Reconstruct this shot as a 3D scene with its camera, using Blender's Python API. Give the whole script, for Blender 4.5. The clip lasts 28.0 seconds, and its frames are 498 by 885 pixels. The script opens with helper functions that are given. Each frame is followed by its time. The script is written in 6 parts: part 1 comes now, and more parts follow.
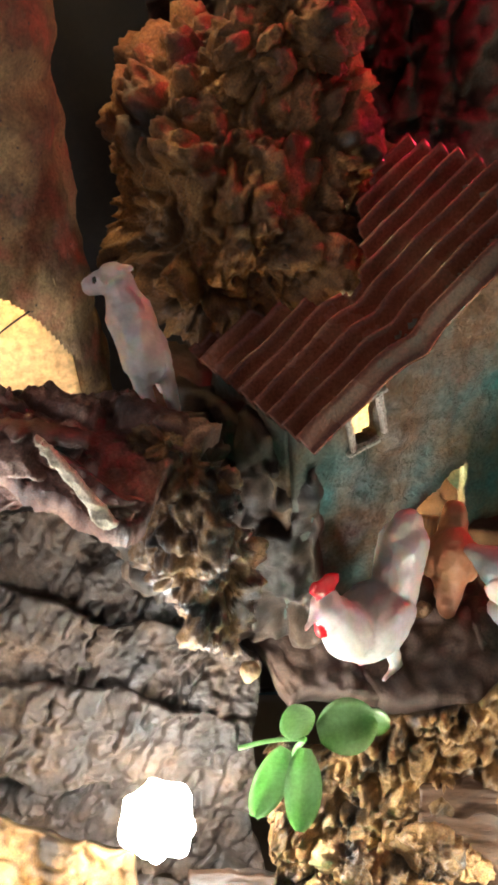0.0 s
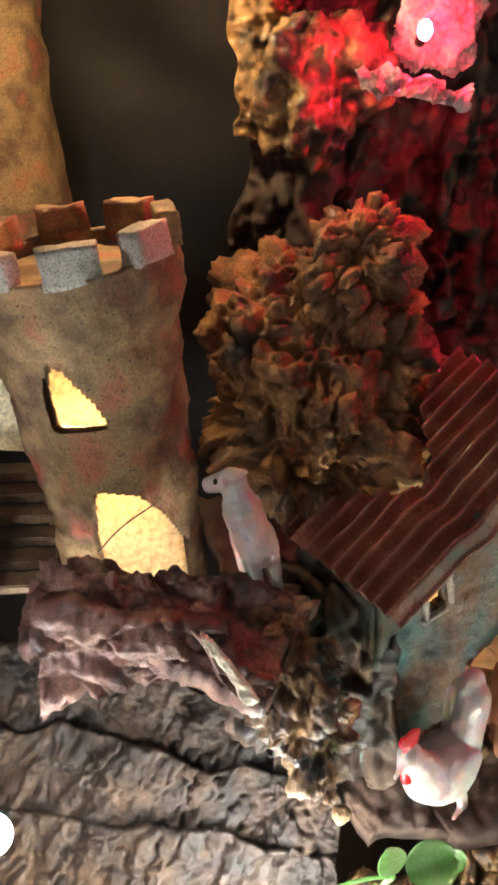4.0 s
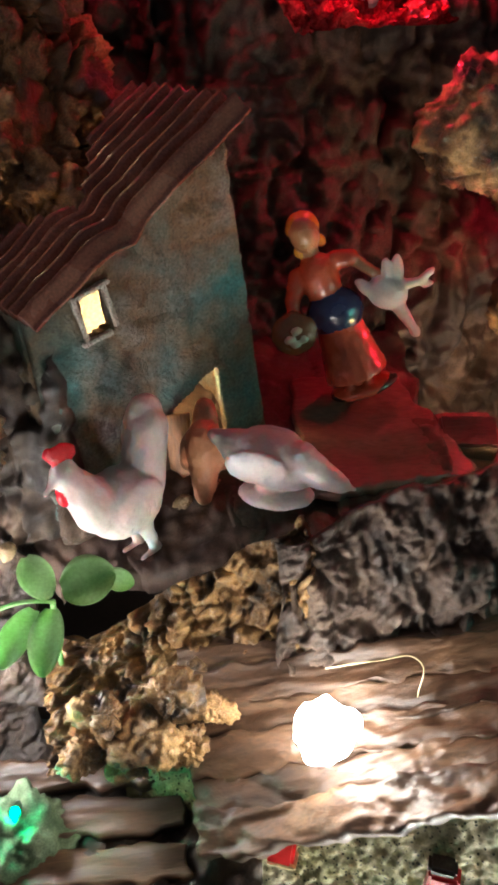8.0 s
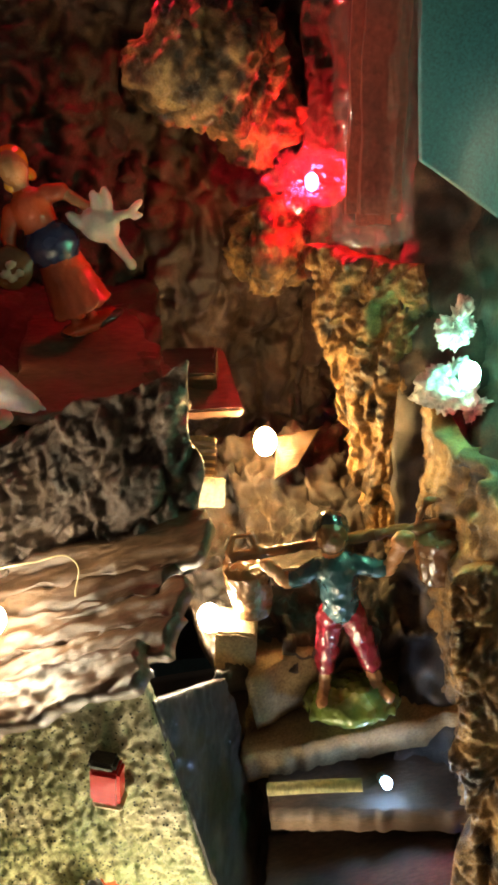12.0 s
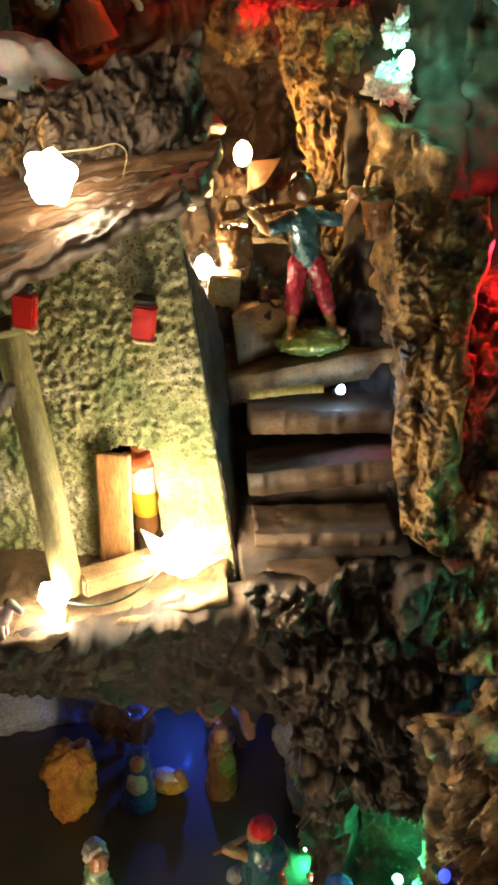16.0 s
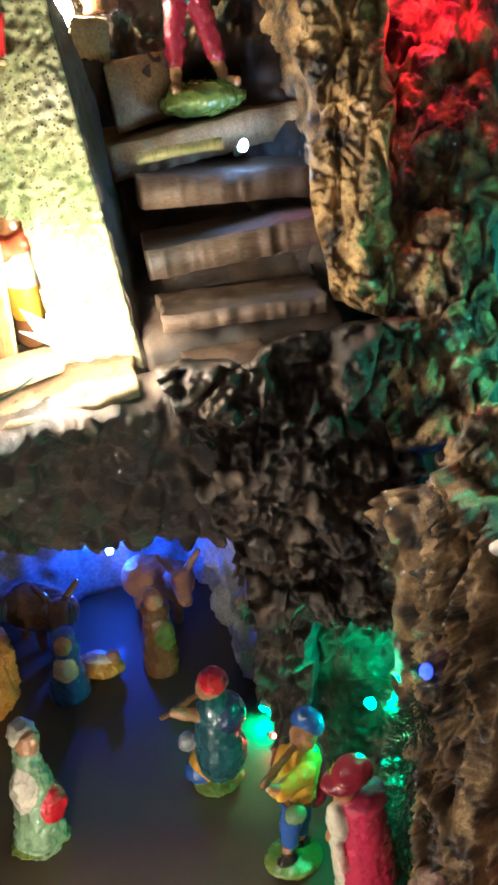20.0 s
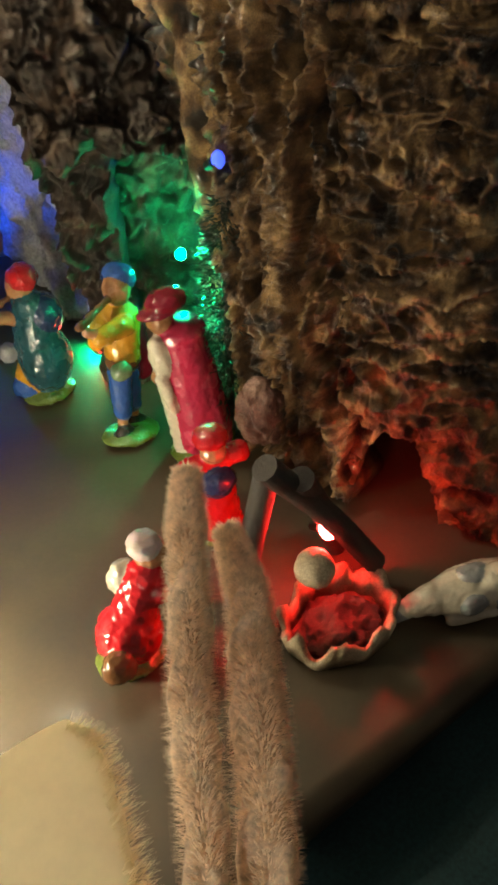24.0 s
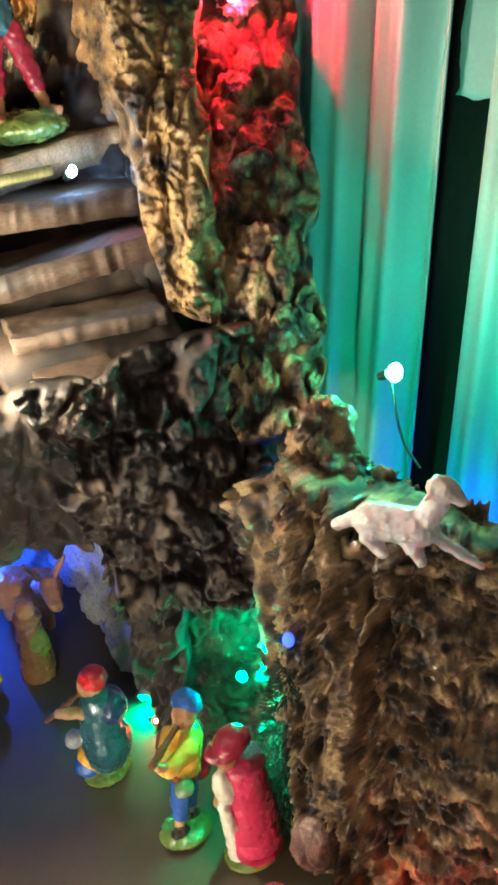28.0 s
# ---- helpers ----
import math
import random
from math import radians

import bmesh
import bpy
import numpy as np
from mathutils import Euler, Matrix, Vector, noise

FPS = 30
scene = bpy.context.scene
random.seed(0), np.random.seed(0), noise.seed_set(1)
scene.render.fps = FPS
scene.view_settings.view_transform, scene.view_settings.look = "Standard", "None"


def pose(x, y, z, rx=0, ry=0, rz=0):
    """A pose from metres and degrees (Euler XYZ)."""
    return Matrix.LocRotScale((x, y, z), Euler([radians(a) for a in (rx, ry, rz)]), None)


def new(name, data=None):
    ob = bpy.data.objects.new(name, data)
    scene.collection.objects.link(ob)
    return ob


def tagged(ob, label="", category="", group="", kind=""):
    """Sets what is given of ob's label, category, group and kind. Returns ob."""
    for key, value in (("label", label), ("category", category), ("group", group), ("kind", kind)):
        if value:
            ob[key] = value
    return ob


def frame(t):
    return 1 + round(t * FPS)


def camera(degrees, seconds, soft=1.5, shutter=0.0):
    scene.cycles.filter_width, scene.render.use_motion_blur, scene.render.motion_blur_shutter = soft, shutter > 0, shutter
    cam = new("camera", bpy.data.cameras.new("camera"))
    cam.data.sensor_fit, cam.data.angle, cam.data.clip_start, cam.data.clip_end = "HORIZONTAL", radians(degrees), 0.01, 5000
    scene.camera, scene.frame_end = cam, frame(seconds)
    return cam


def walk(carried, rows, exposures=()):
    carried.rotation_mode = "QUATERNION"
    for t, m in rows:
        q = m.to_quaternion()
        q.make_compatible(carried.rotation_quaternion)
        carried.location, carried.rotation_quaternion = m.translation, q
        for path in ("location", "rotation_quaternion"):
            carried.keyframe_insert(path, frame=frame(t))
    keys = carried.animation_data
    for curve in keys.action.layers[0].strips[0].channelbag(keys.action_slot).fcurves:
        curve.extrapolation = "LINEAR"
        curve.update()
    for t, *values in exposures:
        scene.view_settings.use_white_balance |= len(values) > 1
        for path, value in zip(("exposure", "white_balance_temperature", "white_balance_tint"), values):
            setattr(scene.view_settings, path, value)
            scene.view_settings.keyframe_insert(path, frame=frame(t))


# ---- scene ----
cam = camera(32.7, 28.0, soft=3.2)
METRES, EYE, TILT, LEAN, TURN = 1.5, 1.55, -36.0, 1.0, 0.0
ROWS = [
    (0.0, 0.0, 0.0, 0.0, 0.0, 0.0, -0.0),
    (0.5, 0.006, -0.0112, -0.0029, -1.25, 0.5, 0.73),
    (1.0, -0.0003, -0.0175, -0.0052, -2.31, 0.86, 1.01),
    (1.5, -0.0108, -0.0118, -0.0095, -2.72, 1.36, 1.14),
    (2.0, -0.0208, -0.0091, -0.0062, -3.24, 1.34, 1.23),
    (2.5, -0.026, -0.0163, 0.0056, -3.28, 2.15, 0.99),
    (4.5, -0.0322, -0.0416, 0.0207, -0.39, 6.59, 0.78),
    (5.0, -0.0058, -0.0337, 0.0067, 1.1, 6.58, 2.69),
    (5.5, 0.0202, -0.0233, -0.004, 1.47, 6.69, 4.19),
    (6.0, 0.0378, -0.0193, -0.0173, 1.46, 6.85, 4.86),
    (6.5, 0.0483, -0.0204, -0.0232, 0.62, 6.85, 5.18),
    (7.0, 0.0605, -0.0241, -0.0341, -1.11, 6.66, 5.57),
    (7.5, 0.0604, -0.0275, -0.0446, -2.35, 6.42, 5.37),
    (8.0, 0.05, -0.0206, -0.0558, -3.25, 6.29, 4.66),
    (8.5, 0.0443, -0.0141, -0.0645, -3.76, 6.24, 4.79),
    (9.0, 0.0588, -0.0132, -0.0577, -4.17, 6.33, 4.89),
    (9.5, 0.0826, -0.0222, -0.0446, -4.16, 6.37, 5.37),
    (10.0, 0.1033, -0.0346, -0.0407, -4.62, 6.58, 6.17),
    (10.5, 0.1093, -0.0385, -0.0444, -5.18, 7.02, 6.78),
    (11.0, 0.116, -0.0412, -0.0605, -5.81, 7.0, 7.19),
    (11.5, 0.1153, -0.0352, -0.0764, -6.86, 6.77, 7.14),
    (12.0, 0.112, -0.0282, -0.088, -7.64, 6.67, 6.9),
    (12.5, 0.109, -0.0234, -0.1017, -8.5, 6.52, 7.0),
    (14.5, 0.0757, -0.0514, -0.1749, -11.92, 8.47, 6.17),
    (15.0, 0.0666, -0.0565, -0.1855, -13.14, 8.39, 6.47),
    (15.5, 0.059, -0.0634, -0.2029, -14.17, 8.17, 6.78),
    (16.0, 0.0541, -0.0706, -0.2187, -15.27, 7.97, 7.25),
    (16.5, 0.0498, -0.0687, -0.2295, -16.2, 7.75, 7.82),
    (17.0, 0.0498, -0.0447, -0.2383, -17.99, 7.37, 8.99),
    (17.5, 0.0558, -0.0208, -0.2418, -19.85, 6.99, 10.51),
    (18.0, 0.0523, -0.0057, -0.2321, -20.25, 6.93, 10.89),
    (18.5, 0.0512, 0.0049, -0.2234, -20.17, 6.96, 10.88),
    (19.0, 0.0575, 0.0063, -0.2426, -20.08, 6.2, 11.35),
    (19.5, 0.0581, 0.0011, -0.2658, -20.29, 4.89, 13.43),
    (20.0, 0.0582, -0.0158, -0.2705, -20.9, 4.34, 14.71),
    (20.5, 0.0734, -0.0372, -0.2667, -23.14, 3.73, 14.99),
    (21.0, 0.0891, -0.0416, -0.2813, -25.95, 2.79, 15.84),
    (21.5, 0.0903, -0.0346, -0.2969, -27.34, 2.17, 17.4),
    (22.0, 0.087, -0.0231, -0.3174, -28.4, 0.34, 18.3),
    (22.5, 0.0822, -0.0145, -0.3395, -29.57, -2.47, 19.77),
    (24.5, 0.0351, -0.0085, -0.3799, -31.16, -8.67, 23.92),
    (25.0, 0.032, -0.0144, -0.3811, -31.28, -8.74, 25.39),
    (25.5, 0.0341, -0.0125, -0.3845, -31.41, -8.86, 26.25),
    (26.0, 0.033, -0.0075, -0.3837, -31.29, -8.92, 26.46),
    (26.5, 0.0345, -0.0067, -0.3773, -30.81, -8.36, 26.68),
    (27.0, 0.0454, -0.0223, -0.3389, -30.83, -6.41, 25.77),
    (27.5, 0.0519, -0.033, -0.2963, -31.36, -2.74, 23.43),
    (28.0, 0.0482, -0.0348, -0.2666, -31.47, 0.27, 20.85),
]
walk(cam, [(t, pose(0, 0, EYE, TILT, LEAN, TURN) @ pose(METRES * x, METRES * y, METRES * z, 90 + pitch, roll, yaw)) for t, x, y, z, yaw, pitch, roll in ROWS],
     exposures=[(0.0, 0.85, 5700, 9), (6.0, 1.05, 5600, 12), (9.0, 0.1, 5500, 14), (10.0, 0.75, 5700, 12), (11.0, 0.6, 6100, 10), (12.5, 0.05, 7600, 8), (17.0, -0.1, 7300, 10), (20.0, 0.45, 5800, 8), (21.0, 0.75, 6000, 6), (22.0, 0.6, 6200, 4), (25.0, 0.3, 6900, 2), (27.0, 0.5, 6300, 3), (28.0, 0.95, 5900, 5)])

# ---- world and exposure ----
world = bpy.data.worlds.new("night_room")
scene.world = world
world.use_nodes = True
world.node_tree.nodes["Background"].inputs[0].default_value = (1.0, 0.84, 0.74, 1)
world.node_tree.nodes["Background"].inputs[1].default_value = 0.065

# ---- materials ----
def nodes_of(mat):
    mat.use_nodes = True
    return mat.node_tree.nodes, mat.node_tree.links


def surface(name, colours, scale=300.0, rough=0.6, bump=0.4, stretch=(1, 1, 1), metal=0.0, coat=0.0, grain=4.0, spread=(0.3, 0.7), bump_size=0.001, speck=None, translucent=0.0, mottle=(0.55, 1.35)):
    """A procedural surface: two or three colours mixed by coarse noise, finer grain over them, relief by bump."""
    mat = bpy.data.materials.new(name)
    n, l = nodes_of(mat)
    b = n["Principled BSDF"]
    co = n.new("ShaderNodeTexCoord")
    mp = n.new("ShaderNodeMapping")
    mp.inputs["Scale"].default_value = stretch
    info = n.new("ShaderNodeObjectInfo")
    shift = n.new("ShaderNodeVectorMath")
    shift.operation = "ADD"
    mul = n.new("ShaderNodeMath")
    mul.operation = "MULTIPLY"
    mul.inputs[1].default_value = 3.0
    l.new(info.outputs["Random"], mul.inputs[0])
    l.new(co.outputs["Object"], shift.inputs[0])
    l.new(mul.outputs[0], shift.inputs[1])
    l.new(shift.outputs[0], mp.inputs["Vector"])
    big = n.new("ShaderNodeTexNoise")
    big.inputs["Scale"].default_value = scale * 0.25
    big.inputs["Detail"].default_value = 5
    fine = n.new("ShaderNodeTexNoise")
    fine.inputs["Scale"].default_value = scale * grain
    fine.inputs["Detail"].default_value = 6
    fine.inputs["Roughness"].default_value = 0.65
    for t in (big, fine):
        l.new(mp.outputs[0], t.inputs["Vector"])
    ramp = n.new("ShaderNodeValToRGB")
    k = len(colours)
    ramp.color_ramp.elements[0].position, ramp.color_ramp.elements[1].position = spread
    ramp.color_ramp.elements[0].color = (*colours[0], 1)
    ramp.color_ramp.elements[1].color = (*colours[-1], 1)
    for i in range(1, k - 1):
        e = ramp.color_ramp.elements.new(spread[0] + (spread[1] - spread[0]) * i / (k - 1))
        e.color = (*colours[i], 1)
    l.new(big.outputs["Fac"], ramp.inputs[0])
    grey = n.new("ShaderNodeMapRange")
    grey.inputs["From Min"].default_value, grey.inputs["From Max"].default_value = 0.3, 0.7
    grey.inputs["To Min"].default_value, grey.inputs["To Max"].default_value = mottle
    l.new(fine.outputs["Fac"], grey.inputs["Value"])
    mix = n.new("ShaderNodeMix")
    mix.data_type, mix.blend_type = "RGBA", "MULTIPLY"
    mix.inputs["Factor"].default_value = 1.0
    l.new(ramp.outputs[0], mix.inputs["A"])
    l.new(grey.outputs[0], mix.inputs["B"])
    colour = mix.outputs["Result"]
    if speck:
        spot = n.new("ShaderNodeTexVoronoi")
        spot.inputs["Scale"].default_value = speck[1]
        l.new(mp.outputs[0], spot.inputs["Vector"])
        lim = n.new("ShaderNodeMapRange")
        lim.inputs["From Min"].default_value, lim.inputs["From Max"].default_value = speck[2], speck[2] * 0.6
        l.new(spot.outputs["Distance"], lim.inputs["Value"])
        m2 = n.new("ShaderNodeMix")
        m2.data_type = "RGBA"
        l.new(lim.outputs[0], m2.inputs["Factor"])
        l.new(colour, m2.inputs["A"])
        m2.inputs["B"].default_value = (*speck[0], 1)
        colour = m2.outputs["Result"]
    l.new(colour, b.inputs["Base Color"])
    rr = n.new("ShaderNodeMapRange")
    rr.inputs["To Min"].default_value, rr.inputs["To Max"].default_value = max(rough - 0.15, 0.03), min(rough + 0.15, 1)
    l.new(big.outputs["Fac"], rr.inputs["Value"])
    l.new(rr.outputs[0], b.inputs["Roughness"])
    b.inputs["Metallic"].default_value = metal
    b.inputs["Coat Weight"].default_value = coat
    b.inputs["Coat Roughness"].default_value = 0.12
    if bump:
        bp = n.new("ShaderNodeBump")
        bp.inputs["Strength"].default_value = bump
        bp.inputs["Distance"].default_value = bump_size
        l.new(fine.outputs["Fac"], bp.inputs["Height"])
        l.new(bp.outputs[0], b.inputs["Normal"])
    if translucent:
        tr = n.new("ShaderNodeBsdfTranslucent")
        l.new(colour, tr.inputs["Color"])
        ms = n.new("ShaderNodeMixShader")
        ms.inputs[0].default_value = translucent
        l.new(b.outputs[0], ms.inputs[1])
        l.new(tr.outputs[0], ms.inputs[2])
        l.new(ms.outputs[0], n["Material Output"].inputs["Surface"])
    return mat


def glow(name, colour, strength):
    mat = bpy.data.materials.new(name)
    n, l = nodes_of(mat)
    b = n["Principled BSDF"]
    b.inputs["Base Color"].default_value = (*colour, 1)
    b.inputs["Emission Color"].default_value = (*colour, 1)
    b.inputs["Emission Strength"].default_value = strength
    return mat


CORK = surface("cork_bark", [(0.02, 0.011, 0.006), (0.18, 0.096, 0.04), (0.5, 0.31, 0.135)], 300, 0.36, 1.2, coat=0.35, grain=5, spread=(0.38, 0.64), mottle=(0.4, 1.45))
CORK_GOLD = surface("golden_cork", [(0.02, 0.01, 0.004), (0.25, 0.135, 0.046), (0.5, 0.3, 0.115)], 280, 0.42, 0.8, coat=0.2, grain=5, spread=(0.34, 0.68), mottle=(0.4, 1.45))
BARK_DARK = surface("dark_bark_and_shade", [(0.009, 0.006, 0.004), (0.036, 0.021, 0.013), (0.1, 0.06, 0.035)], 220, 0.52, 0.8, coat=0.08, grain=6, mottle=(0.45, 1.45))
BARK_RED = surface("red_bark", [(0.03, 0.012, 0.009), (0.15, 0.062, 0.043), (0.34, 0.2, 0.15)], 240, 0.42, 0.8, coat=0.15, grain=5, mottle=(0.4, 1.5))
BARK_GREY = surface("grey_bark", [(0.026, 0.017, 0.012), (0.075, 0.047, 0.033), (0.17, 0.115, 0.08)], 260, 0.44, 0.8, coat=0.12, grain=5, mottle=(0.45, 1.45))
ROCK_ORANGE = surface("orange_cork", [(0.02, 0.011, 0.006), (0.19, 0.09, 0.032), (0.46, 0.24, 0.08)], 180, 0.4, 0.9, coat=0.2, grain=6, mottle=(0.35, 1.5))
MOUNTAIN = surface("mountain_bark", [(0.015, 0.009, 0.007), (0.06, 0.034, 0.025), (0.13, 0.078, 0.055)], 120, 0.55, 0.8, grain=6)
SOIL = surface("terrace_soil", [(0.035, 0.02, 0.013), (0.08, 0.045, 0.028), (0.13, 0.075, 0.045)], 200, 0.75, 0.6, grain=6)
FOAM = surface("pale_foam_stone", [(0.2, 0.15, 0.1), (0.5, 0.45, 0.38), (0.62, 0.58, 0.52)], 200, 0.7, 1.0, grain=5, speck=((0.12, 0.09, 0.07), 800, 0.28))
TOWER = surface("painted_plaster_stone", [(0.4, 0.1, 0.06), (0.15, 0.085, 0.045), (0.34, 0.22, 0.1), (0.42, 0.15, 0.08)], 170, 0.7, 0.6, grain=5, speck=((0.09, 0.06, 0.045), 260, 0.16))
HOUSE = surface("teal_grey_plaster", [(0.05, 0.17, 0.17), (0.15, 0.16, 0.13), (0.2, 0.12, 0.06), (0.24, 0.23, 0.2)], 130, 0.6, 1.0, grain=6, bump_size=0.002)
ROOF = surface("corrugated_card", [(0.1, 0.026, 0.015), (0.18, 0.055, 0.032), (0.26, 0.1, 0.06)], 160, 0.25, 0.3, coat=0.6, grain=6)
WOOD = surface("weathered_wood", [(0.022, 0.012, 0.007), (0.075, 0.038, 0.02), (0.18, 0.1, 0.05)], 160, 0.4, 0.5, stretch=(0.15, 1, 1), grain=5)
STEP = surface("step_wood", [(0.03, 0.018, 0.011), (0.08, 0.045, 0.027), (0.15, 0.09, 0.05)], 160, 0.6, 0.5, stretch=(0.3, 1, 1), grain=5)
TERRACE = surface("brown_terrace_stone", [(0.06, 0.036, 0.018), (0.15, 0.09, 0.045), (0.26, 0.17, 0.085)], 160, 0.6, 0.6, grain=5)
LEDGE = surface("yellow_stone_lit_step", [(0.16, 0.09, 0.04), (0.3, 0.19, 0.09), (0.42, 0.3, 0.16)], 160, 0.65, 0.6, grain=5)
INN = surface("mossy_speckled_plaster", [(0.09, 0.12, 0.03), (0.3, 0.28, 0.13), (0.5, 0.45, 0.3)], 120, 0.7, 1.0, grain=5, speck=((0.03, 0.035, 0.015), 480, 0.3))
BOARD = surface("brown_board", [(0.045, 0.031, 0.016), (0.07, 0.048, 0.025), (0.095, 0.066, 0.036)], 60, 0.6, 0.05, coat=0.03, grain=8, mottle=(0.92, 1.06))
CLOTH = surface("dark_teal_cloth", [(0.008, 0.03, 0.035), (0.014, 0.05, 0.055)], 60, 0.8, 0.2, grain=10)
CURTAIN = surface("teal_curtain", [(0.24, 0.42, 0.37), (0.3, 0.5, 0.44)], 12, 0.5, 0.0, grain=30, mottle=(0.93, 1.05))
PAPER = surface("brown_backdrop_and_gap_shade", [(0.012, 0.007, 0.004), (0.022, 0.013, 0.008)], 20, 0.6, 0.2, grain=10)
CREAM = surface("cream_paper", [(0.75, 0.6, 0.35), (0.85, 0.72, 0.46)], 120, 0.7, 0.1)
GLOWPAPER = surface("cream_translucent_paper", [(0.75, 0.55, 0.28), (0.85, 0.68, 0.4)], 80, 0.7, 0.1, translucent=0.6)
WALLPAINT = surface("room_wall_paint", [(0.1, 0.085, 0.07), (0.13, 0.11, 0.09)], 3, 0.8, 0.05)

# ---- shape helpers ----
def value_noise(p, seed=0):
    i = np.floor(p).astype(np.int64)
    f = p - i
    f = f * f * f * (f * (f * 6 - 15) + 10)
    out = 0.0
    for dx in (0, 1):
        for dy in (0, 1):
            for dz in (0, 1):
                h = (i[..., 0] + dx) * 374761393 + (i[..., 1] + dy) * 668265263 + (i[..., 2] + dz) * 2147483647 + seed * 974634537
                h = (h ^ (h >> 13)) * 1274126177
                h = (h ^ (h >> 16)) & 0xFFFFFF
                w = (f[..., 0] if dx else 1 - f[..., 0]) * (f[..., 1] if dy else 1 - f[..., 1]) * (f[..., 2] if dz else 1 - f[..., 2])
                out = out + w * (h / 0xFFFFFF)
    return out * 2 - 1


def fbm(p, octaves=4, seed=0, gain=0.5):
    out, a = 0.0, 1.0
    for k in range(octaves):
        out = out + a * value_noise(p * 2 ** k + 17.3 * k, seed + k)
        a *= gain
    return out


def bark_relief(depth, size, seed, along=(0, 0, 1), stretch=3.0, warp=0.3, holes=0.5, layers=0.3, freq=2.4, knobs=0.2):
    """Cork and bark: plates drawn out along one direction and split by cracks, stacked layers across it, crumbly knobs and deep hollows."""
    along = np.array(along, float) / np.linalg.norm(along)

    def height(p, u, v):
        q = p / size
        q = q + warp * np.stack([fbm(q * 0.8, 2, seed + 40 + k) for k in range(3)], -1)
        d = q @ along
        t = d[..., None] * along
        g = q - t * (1 - 1 / stretch)
        plates = np.abs(value_noise(g, seed)) ** 0.8 + 0.5 * np.abs(value_noise(g * 2.3 + 7, seed + 3)) ** 0.8
        s = d * freq + 1.1 * fbm(q * 0.9 + 4, 2, seed + 9)
        saw = (s - np.floor(s)) ** 0.7 * (0.5 + 0.5 * value_noise(q * 0.6 + 2, seed + 13))
        crumb = fbm(p / size * 5.0, 4, seed + 21, 0.6)
        broad = fbm(g * 0.4, 2, seed + 51)
        k = np.clip((value_noise(g * 0.62 + 31, seed + 61) + 0.35 * value_noise(q * 1.9 + 3, seed + 63) - 0.22) / 0.3, 0, 1)
        hollow = k * k * (3 - 2 * k)
        return depth * (0.55 * plates - 0.3 + layers * saw + knobs * crumb + 0.4 * broad - holes * hollow)
    return height


def flake_relief(depth, size, seed, along=(0, 0, 1), stretch=1.8, steps=3.0):
    """Slaty flakes: flat broken plates that step over one another, each tilted a little, with rough edges."""
    along = np.array(along, float) / np.linalg.norm(along)

    def height(p, u, v):
        q = p / size
        q = q + 0.35 * np.stack([fbm(q * 0.9, 3, seed + 40 + k) for k in range(3)], -1)
        d = q @ along
        g = q - (d * (1 - 1 / stretch))[..., None] * along
        n = fbm(g * 0.7, 3, seed, 0.55) * steps
        f = np.floor(n)
        e = np.clip((n - f) / 0.22, 0, 1)
        tilt = (n - f) * value_noise(g * 0.5 + f[..., None] * 3.7, seed + 5)
        groove = np.exp(-(value_noise(g * 0.8 + 9, seed + 8) / 0.05) ** 2)
        return depth * ((f + e * e * (3 - 2 * e)) / steps * 0.7 + 0.25 * tilt - 0.35 * groove + 0.2 * fbm(p / size * 5, 4, seed + 21, 0.6))
    return height


def worley(g, seed):
    """Cells round scattered points: distance to the nearest and the next point, and a number of its own for each cell."""
    base = np.floor(g).astype(np.int64)
    f1, f2, own = np.full(g.shape[:-1], 9.0), np.full(g.shape[:-1], 9.0), np.zeros(g.shape[:-1])
    for dx in (-1, 0, 1):
        for dy in (-1, 0, 1):
            for dz in (-1, 0, 1):
                cx, cy, cz = base[..., 0] + dx, base[..., 1] + dy, base[..., 2] + dz
                h = cx * 73856093 ^ cy * 19349663 ^ cz * 83492791 ^ (seed * 2654435)
                h = (h ^ (h >> 13)) * 1274126177 & 0x3FFFFFFF
                d = (cx + (h & 1023) / 1023 - g[..., 0]) ** 2 + (cy + (h >> 10 & 1023) / 1023 - g[..., 1]) ** 2 + (cz + (h >> 20) / 1023 - g[..., 2]) ** 2
                near = d < f1
                f2 = np.where(near, f1, np.minimum(f2, d))
                own = np.where(near, (h >> 5 & 4095) / 4095, own)
                f1 = np.where(near, d, f1)
    return np.sqrt(f1), np.sqrt(f2), own


